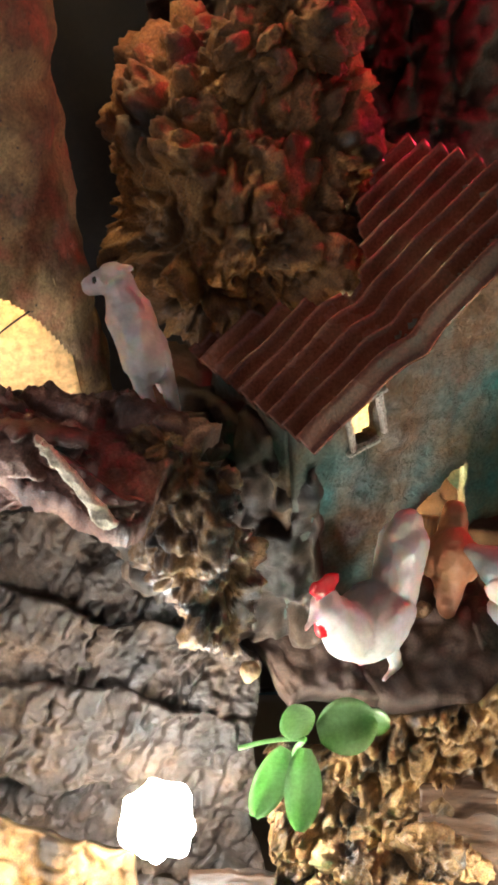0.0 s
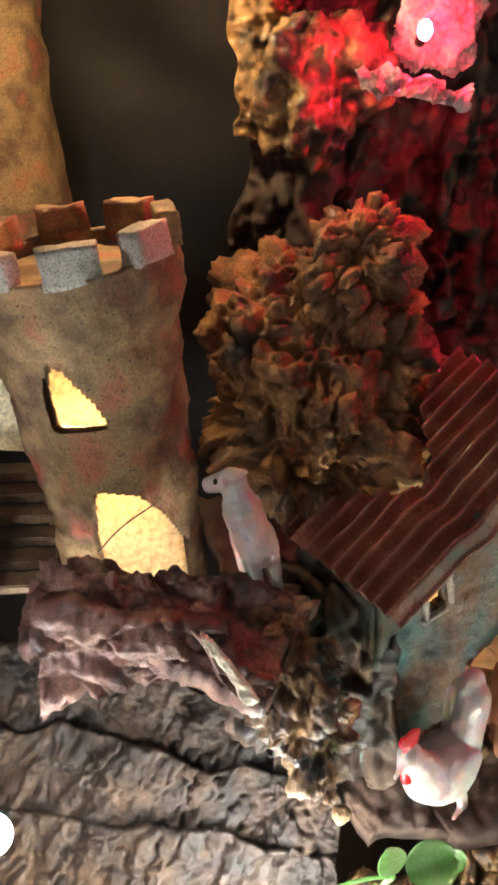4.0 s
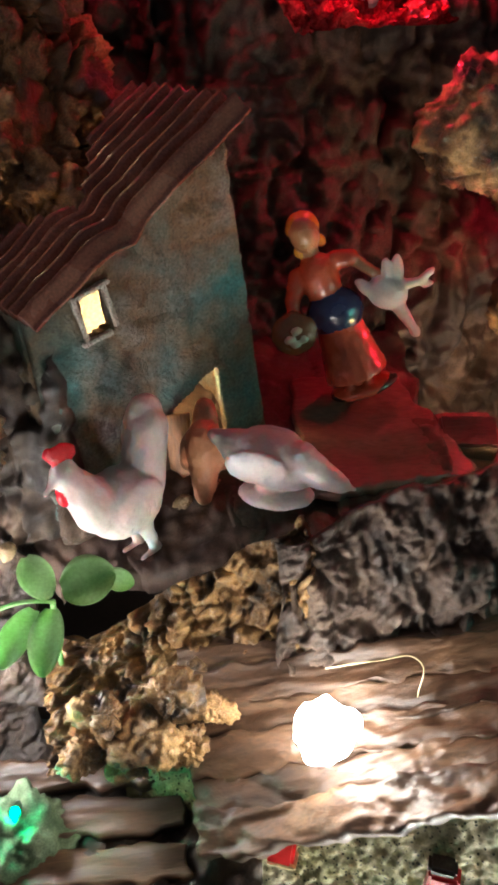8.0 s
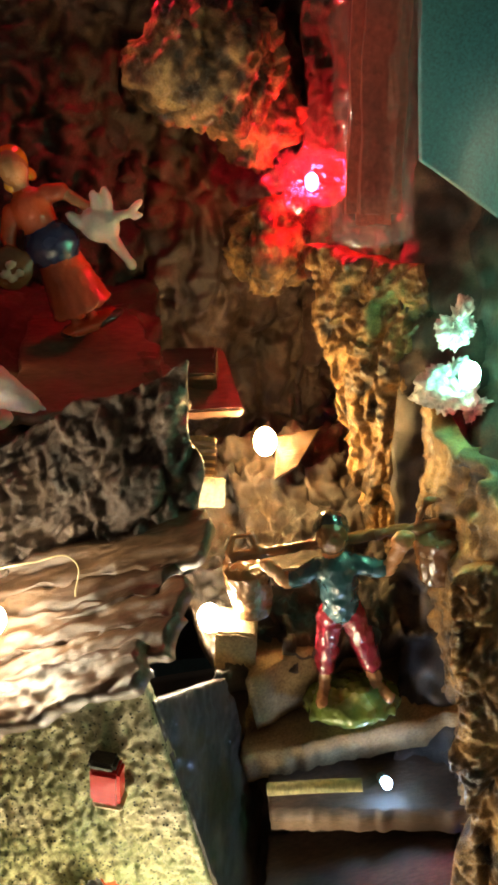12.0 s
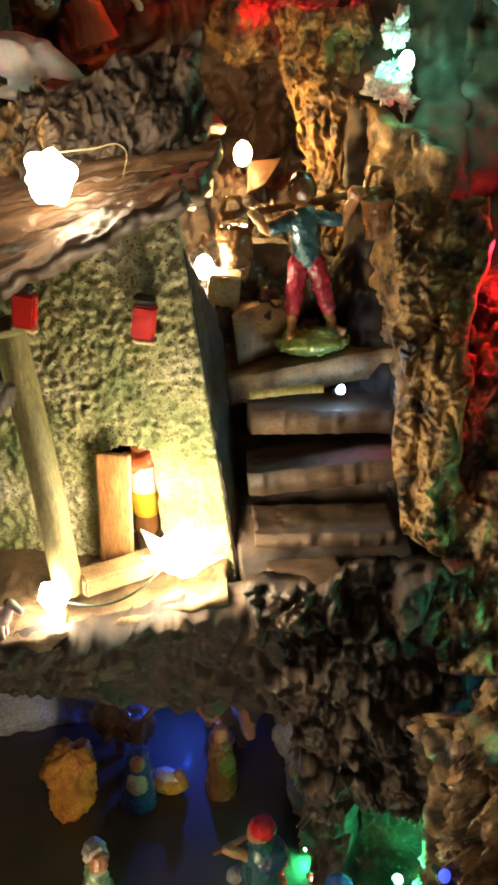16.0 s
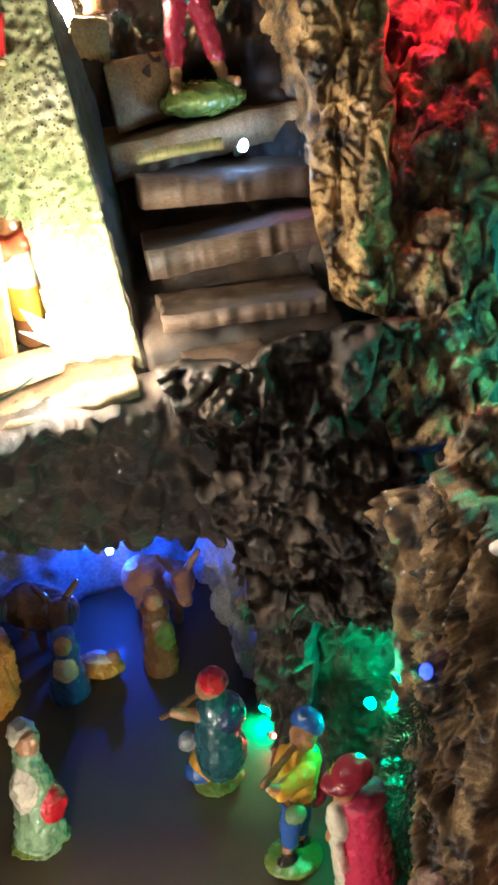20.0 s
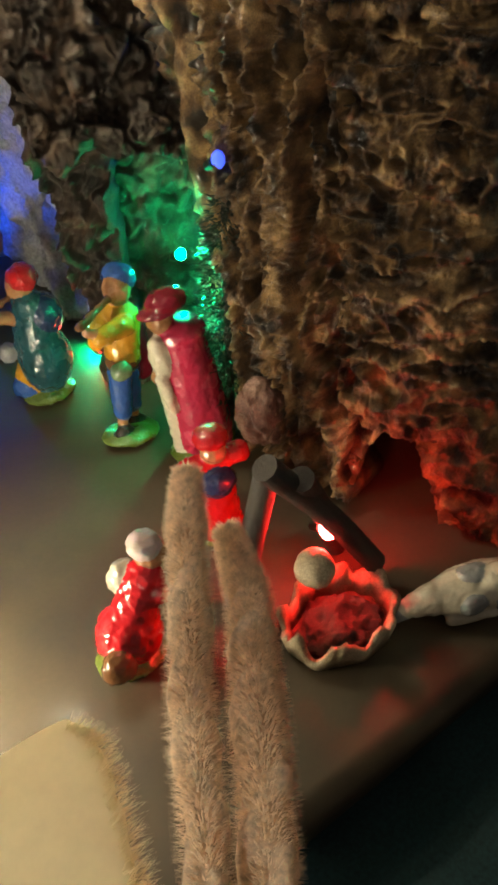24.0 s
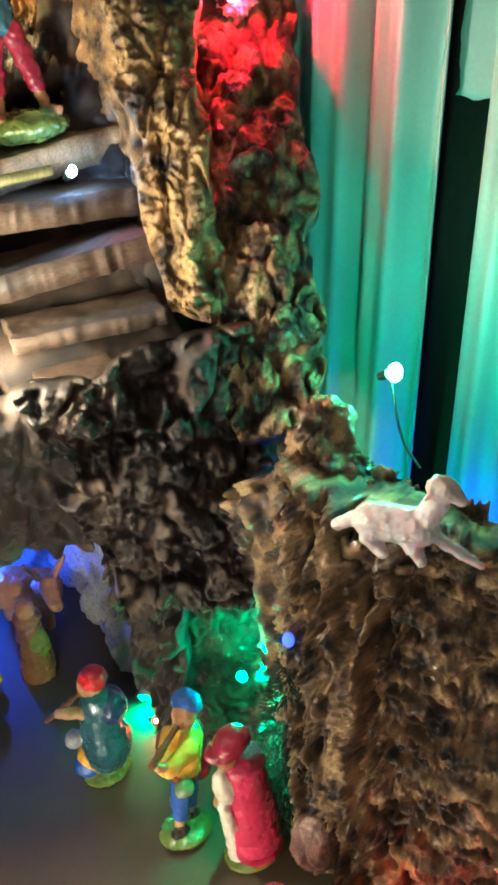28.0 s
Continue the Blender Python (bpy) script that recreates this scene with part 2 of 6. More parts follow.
def crag_relief(depth, size, seed, along=(0, 0, 1), stretch=2.0, ribs=0.0, holes=0.5, furrow=0.0):
    """Broken bark: chunky blocks of uneven height split by cracks, smaller chips on them, deep hollows, and ribs stacked across where wanted."""
    along = np.array(along, float) / np.linalg.norm(along)

    def height(p, u, v):
        q = p / size
        q = q + 0.32 * np.stack([fbm(q * 0.9, 3, seed + 40 + k) for k in range(3)], -1)
        d = q @ along
        g = q - (d * (1 - 1 / stretch))[..., None] * along
        f1, f2, own = worley(g + 50, seed)
        edge = np.clip((f2 - f1) / 0.28, 0, 1)
        c1, c2, chip = worley(q * 2.3 + 80, seed + 1)
        k = np.clip((value_noise(g * 0.75 + 31, seed + 61) + 0.5 * value_noise(q * 1.7 + 3, seed + 63) - 0.2) / 0.2, 0, 1)
        flat = edge * edge * (3 - 2 * edge)
        small = np.clip((c2 - c1) / 0.35, 0, 1)
        blocky = 1 / (1 + 0.9 * furrow)
        h = blocky * ((0.25 + 0.75 * own) * flat - 0.15 + (0.3 * chip) * small * small * (3 - 2 * small)) + 0.12 * fbm(p / size * 6, 4, seed + 21, 0.62) + 0.45 * fbm(g * 0.35, 2, seed + 51) - holes * k * k * (3 - 2 * k)
        if furrow:
            far = q - (d * (1 - 1 / 7))[..., None] * along
            h = h + furrow * (np.abs(value_noise(far * 0.62 + 13, seed + 71)) ** 0.6 * 2 - 0.9 - 0.9 * np.exp(-(value_noise(far * 0.8 + 5, seed + 73) / 0.09) ** 2))
        if ribs:
            s = d * ribs + own * 9 + 0.7 * fbm(q * 0.9 + 4, 2, seed + 9)
            n = np.floor(s)
            f = s - n
            amp = 0.6 + 0.5 * np.sin(n * 12.9898 + own * 78.233)
            h = h + 0.5 * amp * f ** 0.5 * np.clip((1 - f) / 0.22, 0, 1)
        return depth * (h - 0.2)
    return height


def cord_relief(depth, size, seed, along=(0, 0, 1), knobs=1.0, pits=0.8):
    """Old cork: winding ridges running one way, each a stack of rounded knobs, with sunken troughs and pits between them."""
    along = np.array(along, float) / np.linalg.norm(along)

    def height(p, u, v):
        q = p / size
        q = q + 0.4 * np.stack([fbm(q * 0.45, 2, seed + 40 + k) for k in range(3)], -1)
        d = q @ along
        g = q - (d * (1 - 1 / 9.0))[..., None] * along
        a, b = value_noise(g * 0.62 + 9, seed), value_noise(g * 1.2 + 27, seed + 2)
        cord = np.maximum(np.exp(-(a / 0.2) ** 2), 0.7 * np.exp(-(b / 0.16) ** 2))
        s = d * 1.25 + 1.6 * value_noise(g * 0.9 + 3, seed + 8) + 0.8 * fbm(q * 0.9 + 4, 2, seed + 9)
        n = np.floor(s)
        f = s - n
        ledge = f ** 0.6 * np.clip((1 - f) / 0.2, 0, 1) * (0.45 + 0.55 * value_noise(np.stack([n * 3.1, g[..., 0] * 0.9, g[..., 1] * 0.9], -1), seed + 12))
        f1, f2, own = worley(q * 1.7 + 60, seed + 5)
        chip = own * np.clip((f2 - f1) / 0.25, 0, 1)
        pit = np.clip((value_noise(q * 0.7 + 33, seed + 61) - 0.18) / 0.2, 0, 1) * (1 - cord)
        return depth * (1.2 * cord + knobs * (0.75 * ledge + 0.3 * chip) * (0.4 + 0.6 * cord) - pits * pit * pit * (3 - 2 * pit) + 0.22 * fbm(q * 2.6, 4, seed + 21, 0.65) + 0.35 * fbm(q * 0.3, 2, seed + 51) - 0.75)
    return height


def grain_relief(depth, size, seed, along=(1, 0, 0), stretch=10.0, cracks=0.7):
    """Split weathered wood: long fibres, a few deep cracks along them, faint saw marks across."""
    along = np.array(along, float) / np.linalg.norm(along)

    def height(p, u, v):
        q = p / size
        q = q + 0.25 * np.stack([fbm(q * 0.25, 2, seed + 40 + k) for k in range(3)], -1)
        d = q @ along
        g = q - (d * (1 - 1 / stretch))[..., None] * along
        fibres = fbm(g, 4, seed, 0.6)
        crack = np.exp(-(value_noise(g * 0.6 + 5, seed + 7) / 0.07) ** 2)
        return depth * (0.8 * fibres - cracks * crack + 0.05 * fbm(q * 3, 3, seed + 9) + 0.3 * fbm(q * 0.3, 2, seed + 3))
    return height


def plain_relief(depth, size, seed):
    return lambda p, u, v: depth * fbm(p / size, 4, seed)


def mesh_object(name, verts, faces, mat, smooth=True):
    me = bpy.data.meshes.new(name)
    me.from_pydata([tuple(v) for v in verts], [], faces)
    for m in mat if isinstance(mat, (list, tuple)) else [mat]:
        me.materials.append(m)
    me.update()
    if smooth:
        me.polygons.foreach_set("use_smooth", [True] * len(me.polygons))
    return new(name, me)


def sheet(name, tl, tr, br, bl, mat, res=0.0014, relief=None, thick=0.008, keep=None, ragged=0.0, bulge=0.0, seed=0, smooth=True, shape=None):
    """A slab between four corners as seen from its face: displaced on its face, as thick as given, with outline and openings cut by keep(u, v)."""
    tl, tr, br, bl = [np.array(c, float) for c in (tl, tr, br, bl)]
    nu = max(2, int(max(np.linalg.norm(tr - tl), np.linalg.norm(br - bl)) / res))
    nv = max(2, int(max(np.linalg.norm(bl - tl), np.linalg.norm(br - tr)) / res))
    U, V = np.meshgrid(np.linspace(0, 1, nu + 1), np.linspace(0, 1, nv + 1))
    P = (tl * (1 - U)[..., None] + tr * U[..., None]) * (1 - V)[..., None] + (bl * (1 - U)[..., None] + br * U[..., None]) * V[..., None]
    nrm = np.cross(tr - tl + br - bl, tl - bl + tr - br)
    nrm = nrm / np.linalg.norm(nrm)
    side = (tr - tl) / np.linalg.norm(tr - tl)
    down = (bl - tl) / np.linalg.norm(bl - tl)
    if ragged:
        ed = fbm(P / (ragged * 4), 2, seed + 70) * ragged
        ed2 = fbm(P / (ragged * 4) + 9, 2, seed + 80) * ragged
        wu, wv = np.abs(2 * U - 1) ** 3, np.abs(2 * V - 1) ** 3
        P = P + side * (ed * wu)[..., None] + down * (ed2 * wv)[..., None]
    h = relief(P, U, V) if relief else np.zeros_like(U)
    h = h + bulge * (1 - (2 * U - 1) ** 2) * (1 - (2 * V - 1) ** 2) ** 0.5
    if shape:
        h = h + shape(U, V)
    front = P + nrm * h[..., None]
    back = P - nrm * (thick + np.maximum(-h, 0) * 0.9)[..., None] if not shape else front - nrm * thick
    idx = np.arange((nu + 1) * (nv + 1)).reshape(nv + 1, nu + 1)
    n0 = idx.size
    cu, cv = (U[:-1, :-1] + U[1:, 1:]) / 2, (V[:-1, :-1] + V[1:, 1:]) / 2
    ok = keep(cu, cv) if keep else np.ones_like(cu, bool)
    a, b, c, d = idx[:-1, :-1], idx[:-1, 1:], idx[1:, 1:], idx[1:, :-1]
    F = [np.stack([d[ok], c[ok], b[ok], a[ok]], 1), np.stack([a[ok], b[ok], c[ok], d[ok]], 1) + n0]
    pad = np.pad(ok, 1)
    for shift, e0, e1 in (((0, 1), a, b), ((2, 1), c, d), ((1, 0), d, a), ((1, 2), b, c)):
        nb = pad[shift[0]:shift[0] + nv, shift[1]:shift[1] + nu]
        m = ok & ~nb
        F.append(np.stack([e0[m], e1[m], e1[m] + n0, e0[m] + n0], 1))
    F = np.concatenate(F)
    verts = np.concatenate([front.reshape(-1, 3), back.reshape(-1, 3)])
    used = np.unique(F)
    remap = np.zeros(len(verts), int)
    remap[used] = np.arange(len(used))
    return mesh_object(name, verts[used], remap[F].tolist(), mat, smooth)


def lump(name, centre, radii, mat, relief=0.01, size=0.03, seed=0, turn=(0, 0, 0), subdiv=6, along=None, holes=0.35, layers=0.12, knobs=0.35, flakes=True, crag=False):
    """A rough boulder: a ball stretched, turned, and pushed in and out by noise."""
    bm = bmesh.new()
    bmesh.ops.create_icosphere(bm, subdivisions=subdiv, radius=1.0)
    me = bpy.data.meshes.new(name)
    bm.to_mesh(me)
    bm.free()
    co = np.zeros(len(me.vertices) * 3)
    me.vertices.foreach_get("co", co)
    co = co.reshape(-1, 3)
    R = np.array(Euler([radians(a) for a in turn]).to_matrix())
    p = (co * np.array(radii)) @ R.T
    nrm = (co / np.array(radii)) @ R.T
    nrm /= np.linalg.norm(nrm, axis=1)[:, None]
    fn = bark_relief(relief, size, seed, along or (0, 0, 1), 1.6 if along is None else 3.0, holes=holes, layers=layers, knobs=knobs)
    if flakes:
        fn = flake_relief(relief * 1.25, size * 0.8, seed, along or (0.4, 0.2, 1))
    if crag:
        fn = crag_relief(relief, size, seed, along or (0.4, 0.2, 1), 1.5 if along is None else 3.0, 0.0, 0.5)
    mass = relief * 0.9 * fbm(p / (size * 2.2) + 3, 2, seed + 90)
    p = p + nrm * (fn(p + 5.0, None, None) + mass)[:, None]
    me.vertices.foreach_set("co", p.ravel())
    me.materials.append(mat)
    me.update()
    me.polygons.foreach_set("use_smooth", [True] * len(me.polygons))
    ob = new(name, me)
    ob.location = centre
    return ob


def part(name, bm, material, parent, label=""):
    """Links a bmesh as one mesh object under a thing or a part."""
    me = bpy.data.meshes.new(name)
    bm.to_mesh(me)
    bm.free()
    for m in material if isinstance(material, (list, tuple)) else [material]:
        me.materials.append(m)
    ob = new(name, me)
    ob.parent = parent
    if label:
        ob["label"] = label
    return ob


def under(ob, parent):
    """Makes ob a part of parent, where it stands."""
    ob.parent = parent
    ob.matrix_parent_inverse = parent.matrix_basis.inverted()
    return ob


def empty(name, place=(0, 0, 0)):
    ob = new(name)
    ob.location = place
    ob.empty_display_size = 0.01
    return ob


def cone_between(bm, p, q, r0, r1, seg=12, cap=True):
    p, q = Vector(p), Vector(q)
    d = q - p
    m = Matrix.Translation((p + q) / 2) @ d.to_track_quat("Z", "Y").to_matrix().to_4x4()
    return bmesh.ops.create_cone(bm, cap_ends=cap, segments=seg, radius1=r0, radius2=r1, depth=d.length, matrix=m)["verts"]


def smooth_all(ob):
    ob.data.polygons.foreach_set("use_smooth", [True] * len(ob.data.polygons))
    return ob

# ---- the room round the crib ----
def room_panel(name, tl, tr, br, bl, mat, label):
    ob = sheet(name, tl, tr, br, bl, mat, res=0.25, thick=0.05)
    return tagged(ob, label, "wall", kind="structure")


tagged(room_panel("floor", (-1.5, 1.5, 0), (1.5, 1.5, 0), (1.5, -1.5, 0), (-1.5, -1.5, 0), WALLPAINT, "plain dark room floor"), category="floor")

# ---- board, table cloth, backdrop ----
board = tagged(sheet("board", (-0.5, 0.56, 0.818), (0.62, 0.56, 0.818), (0.62, -0.229, 0.818), (-0.5, -0.229, 0.818), BOARD, res=0.01, relief=plain_relief(0.0002, 0.05, 3), thick=0.012), "smooth brown wooden board under the whole crib", "board", kind="structure")
cloth = tagged(sheet("table_cloth", (-0.7, 0.7, 0.79), (0.9, 0.7, 0.79), (0.9, -0.5, 0.79), (-0.7, -0.5, 0.79), CLOTH, res=0.008, relief=plain_relief(0.006, 0.12, 5), thick=0.004), "dark teal cloth spread under the crib board", "cloth", kind="structure")
table = tagged(sheet("table_top", (-0.68, 0.68, 0.765), (0.88, 0.68, 0.765), (0.88, -0.48, 0.765), (-0.68, -0.48, 0.765), WOOD, res=0.1, thick=0.765), "plain block of a table under the cloth", "table", kind="structure")
backdrop = tagged(sheet("backdrop_paper", (-0.6, 0.56, 2.0), (0.7, 0.56, 2.0), (0.7, 0.56, 0.83), (-0.6, 0.56, 0.83), PAPER, res=0.01, relief=plain_relief(0.012, 0.15, 8), thick=0.003), "dark brown paper hung behind the crib", "backdrop", kind="structure")

# ---- the cork mountain, large forms ----
def untag(*a, **kw):
    ob = bark(*a, **kw)
    for key in ("label", "category"):
        if key in ob:
            del ob[key]
    return ob


def bark(name, corners, mat, label, seed, depth=0.014, size=0.022, thick=0.01, ragged=0.006, along=(0.1, 0.1, 1), res=0.0014, stretch=3.0, category="cork bark", holes=0.5, layers=0.3, freq=2.4, knobs=0.2, grain=0.0, flake=0.0, crag=None, furrow=0.0, cord=0.0, **kw):
    rel = cord_relief(depth, size, seed, along, cord, holes) if cord else crag_relief(depth, size, seed, along, stretch, crag, holes, furrow) if crag is not None else flake_relief(depth, size, seed, along, stretch, flake) if flake else grain_relief(depth, size, seed, along, stretch, grain) if grain else bark_relief(depth, size, seed, along, stretch, 0.3, holes, layers, freq, knobs)
    ob = sheet(name, *corners, mat, res=res, relief=rel, thick=thick, ragged=ragged, seed=seed, **kw)
    return tagged(ob, label, category)


def plates(name, corners, count, mat, label, seed, depth, size, thick, ragged, category="cork bark", lift=0.0015, **kw):
    """A surface laid from several overlapping slabs, each a part of its own."""
    root = empty(name, tuple((np.array(corners[2]) + np.array(corners[3])) / 2))
    tl, tr, br, bl = [np.array(c, float) for c in corners]
    for k in range(count):
        f0, f1 = max(0, k / count - 0.02), min(1, (k + 1) / count + 0.02)
        up = np.array([0, 0, lift * ((k * 5) % 3 - 1)])
        under(untag("slab", [tl * (1 - f0) + tr * f0 + up, tl * (1 - f1) + tr * f1 + up, bl * (1 - f1) + br * f1 + up, bl * (1 - f0) + br * f0 + up], mat, "", seed + k, depth, size, thick, ragged, **kw), root)
    return tagged(root, label, category)


plates("mountain_back", [(-0.04, 0.45, 1.72), (0.4, 0.43, 1.72), (0.4, 0.36, 1.16), (-0.04, 0.37, 1.2)], 4, MOUNTAIN, "tall dark cork bark sheet forming the mountain", 1, 0.014, 0.024, 0.01, 0.01, res=0.0018, bulge=0.01, crag=1.3, stretch=3.0)
tagged(lump("cork_rock", (-0.006, 0.338, 1.438), (0.05, 0.036, 0.07), ROCK_ORANGE, 0.011, 0.014, 4, (-35, 15, 0), 7, crag=True), "large crumbly orange-brown cork rock", "cork rock")
tagged(lump("cork_rock", (0.012, 0.345, 1.49), (0.026, 0.022, 0.03), ROCK_ORANGE, 0.009, 0.011, 104, (-20, 35, 0), 6, crag=True), "crumbly golden cork rock set on the larger one", "cork rock")
tagged(lump("cork_rock", (0.008, 0.316, 1.412), (0.034, 0.024, 0.032), ROCK_ORANGE, 0.009, 0.011, 5, (-20, 25, 0), 6, crag=True), "dark crumbly cork rock lying against the hut roof", "cork rock")
plates("terrace_upper", [(-0.07, 0.4, 1.33), (0.195, 0.4, 1.31), (0.178, 0.184, 1.3), (0.005, 0.208, 1.28)], 4, SOIL, "dark brown terrace ground of the upper yard", 6, 0.006, 0.02, 0.01, 0.006, res=0.002, category="terrace")
ledge = empty("bark_ledge", (-0.07, 0.2, 1.38))
for nm, tl, tr, br, bl, m, sd in (("top_slab", (-0.112, 0.242, 1.406), (-0.013, 0.237, 1.39), (-0.037, 0.177, 1.393), (-0.1, 0.203, 1.41), BARK_RED, 7), ("front_slab", (-0.115, 0.195, 1.417), (-0.05, 0.194, 1.408), (-0.066, 0.194, 1.381), (-0.116, 0.188, 1.378), BARK_RED, 107), ("side_slab", (-0.058, 0.186, 1.413), (-0.034, 0.185, 1.398), (-0.037, 0.178, 1.388), (-0.05, 0.18, 1.398), BARK_RED, 108), ("rear_slab", (-0.122, 0.235, 1.41), (-0.09, 0.225, 1.412), (-0.095, 0.2, 1.405), (-0.125, 0.2, 1.4), BARK_RED, 106)):
    under(untag(nm, [tl, tr, br, bl], m, "", sd, 0.0055, 0.013, 0.008, 0.005, along=(1, -0.5, -0.25), res=0.0009, stretch=3.5, crag=0.0, holes=0.5), ledge)
under(sheet("broken_edge", (-0.0575, 0.1765, 1.424), (-0.055, 0.176, 1.4225), (-0.0385, 0.1735, 1.395), (-0.043, 0.174, 1.3945), surface("broken_pale_wood", [(0.5, 0.4, 0.3), (0.75, 0.66, 0.52)], 300, 0.5, 0.5), res=0.0006, relief=plain_relief(0.001, 0.003, 121), thick=0.002, ragged=0.0015, seed=121), ledge)
tagged(lump("cork_rock", (-0.03, 0.236, 1.345), (0.022, 0.014, 0.036), BARK_DARK, 0.008, 0.014, 109, (-15, 0, 0), 5, crag=True), "dark cork rock under the bark ledge", "cork rock")
tagged(ledge, "reddish brown flaky bark slabs jutting over a hollow", "cork bark")
tagged(lump("bark_lump", (-0.02, 0.206, 1.357), (0.0175, 0.011, 0.041), CORK, 0.0075, 0.008, 11, (-20, -14, 0), crag=True), "knobbly grey-brown bark lump", "cork bark")
slope = empty("lower_slope", (-0.1, 0.2, 1.25))
SA, SB, SC, SD = [np.array(c) for c in ((-0.2, 0.268, 1.36), (-0.005, 0.24, 1.312), (0.0, 0.175, 1.21), (-0.2, 0.165, 1.24))]
for k in range(4):
    f0, f1 = k / 4 - 0.01, (k + 1) / 4 + 0.03
    off = np.array([0, -0.004, 0.005]) * ((k * 7) % 3 - 1)
    under(untag("strip", [SA * (1 - f0) + SD * f0 + off, SB * (1 - f0) + SC * f0 + off, SB * (1 - f1) + SC * f1 + off, SA * (1 - f1) + SD * f1 + off], BARK_DARK, "", 13 + k, 0.0042, 0.0075, 0.01, 0.005, along=(0.55, 0.4, 0.73), stretch=7, crag=0.0, holes=0.45, res=0.0009), slope)
tagged(slope, "dark streaked strips of bark on the slope", "cork bark")
bark("front_cliff", [(0.0, 0.2, 1.25), (0.11, 0.188, 1.315), (0.115, 0.15, 1.235), (0.0, 0.155, 1.222)], CORK_GOLD, "crumbly golden bark bank below the yard", 17, 0.011, 0.009, 0.012, 0.006, stretch=1.4, res=0.0009, crag=0.0)
bark("grey_bark_slab", [(0.1, 0.188, 1.305), (0.19, 0.185, 1.338), (0.186, 0.152, 1.262), (0.1, 0.15, 1.258)], BARK_GREY, "upright slab of furrowed grey-brown bark", 19, 0.0085, 0.014, 0.01, 0.007, res=0.0009, stretch=2.8, crag=0.0, holes=0.3, along=(0.12, 0.35, 1), bulge=0.004)
plates("lower_terrace", [(-0.12, 0.17, 1.215), (0.09, 0.17, 1.21), (0.08, 0.08, 1.19), (-0.12, 0.08, 1.19)], 3, BARK_DARK, "dark mossy lower terrace", 21, 0.012, 0.02, 0.01, 0.006, res=0.002)

for k in range(4):
    tagged(sheet("terrace_plank", (-0.03, 0.168 - 0.016 * k, 1.224 - 0.007 * k), (0.056, 0.165 - 0.016 * k, 1.224 - 0.007 * k), (0.056, 0.152 - 0.016 * k, 1.222 - 0.007 * k), (-0.03, 0.155 - 0.016 * k, 1.222 - 0.007 * k), WOOD, res=0.0014, relief=grain_relief(0.0016, 0.006, 150 + k, (1, 0, 0), 14), thick=0.006, ragged=0.002, seed=150 + k), "dark brown plank stepping down beside the inn", "plank", group="terrace planks")

GB = [(-0.19, 0.172, 1.272), (-0.045, 0.166, 1.243), (-0.04, 0.132, 1.218), (-0.19, 0.13, 1.232)]
bark("golden_bank", GB, CORK_GOLD, "rough golden bark bank at the foot of the slope", 160, 0.006, 0.01, 0.01, 0.005, res=0.0011, crag=0.0, stretch=1.6, along=(1, 0, 0))

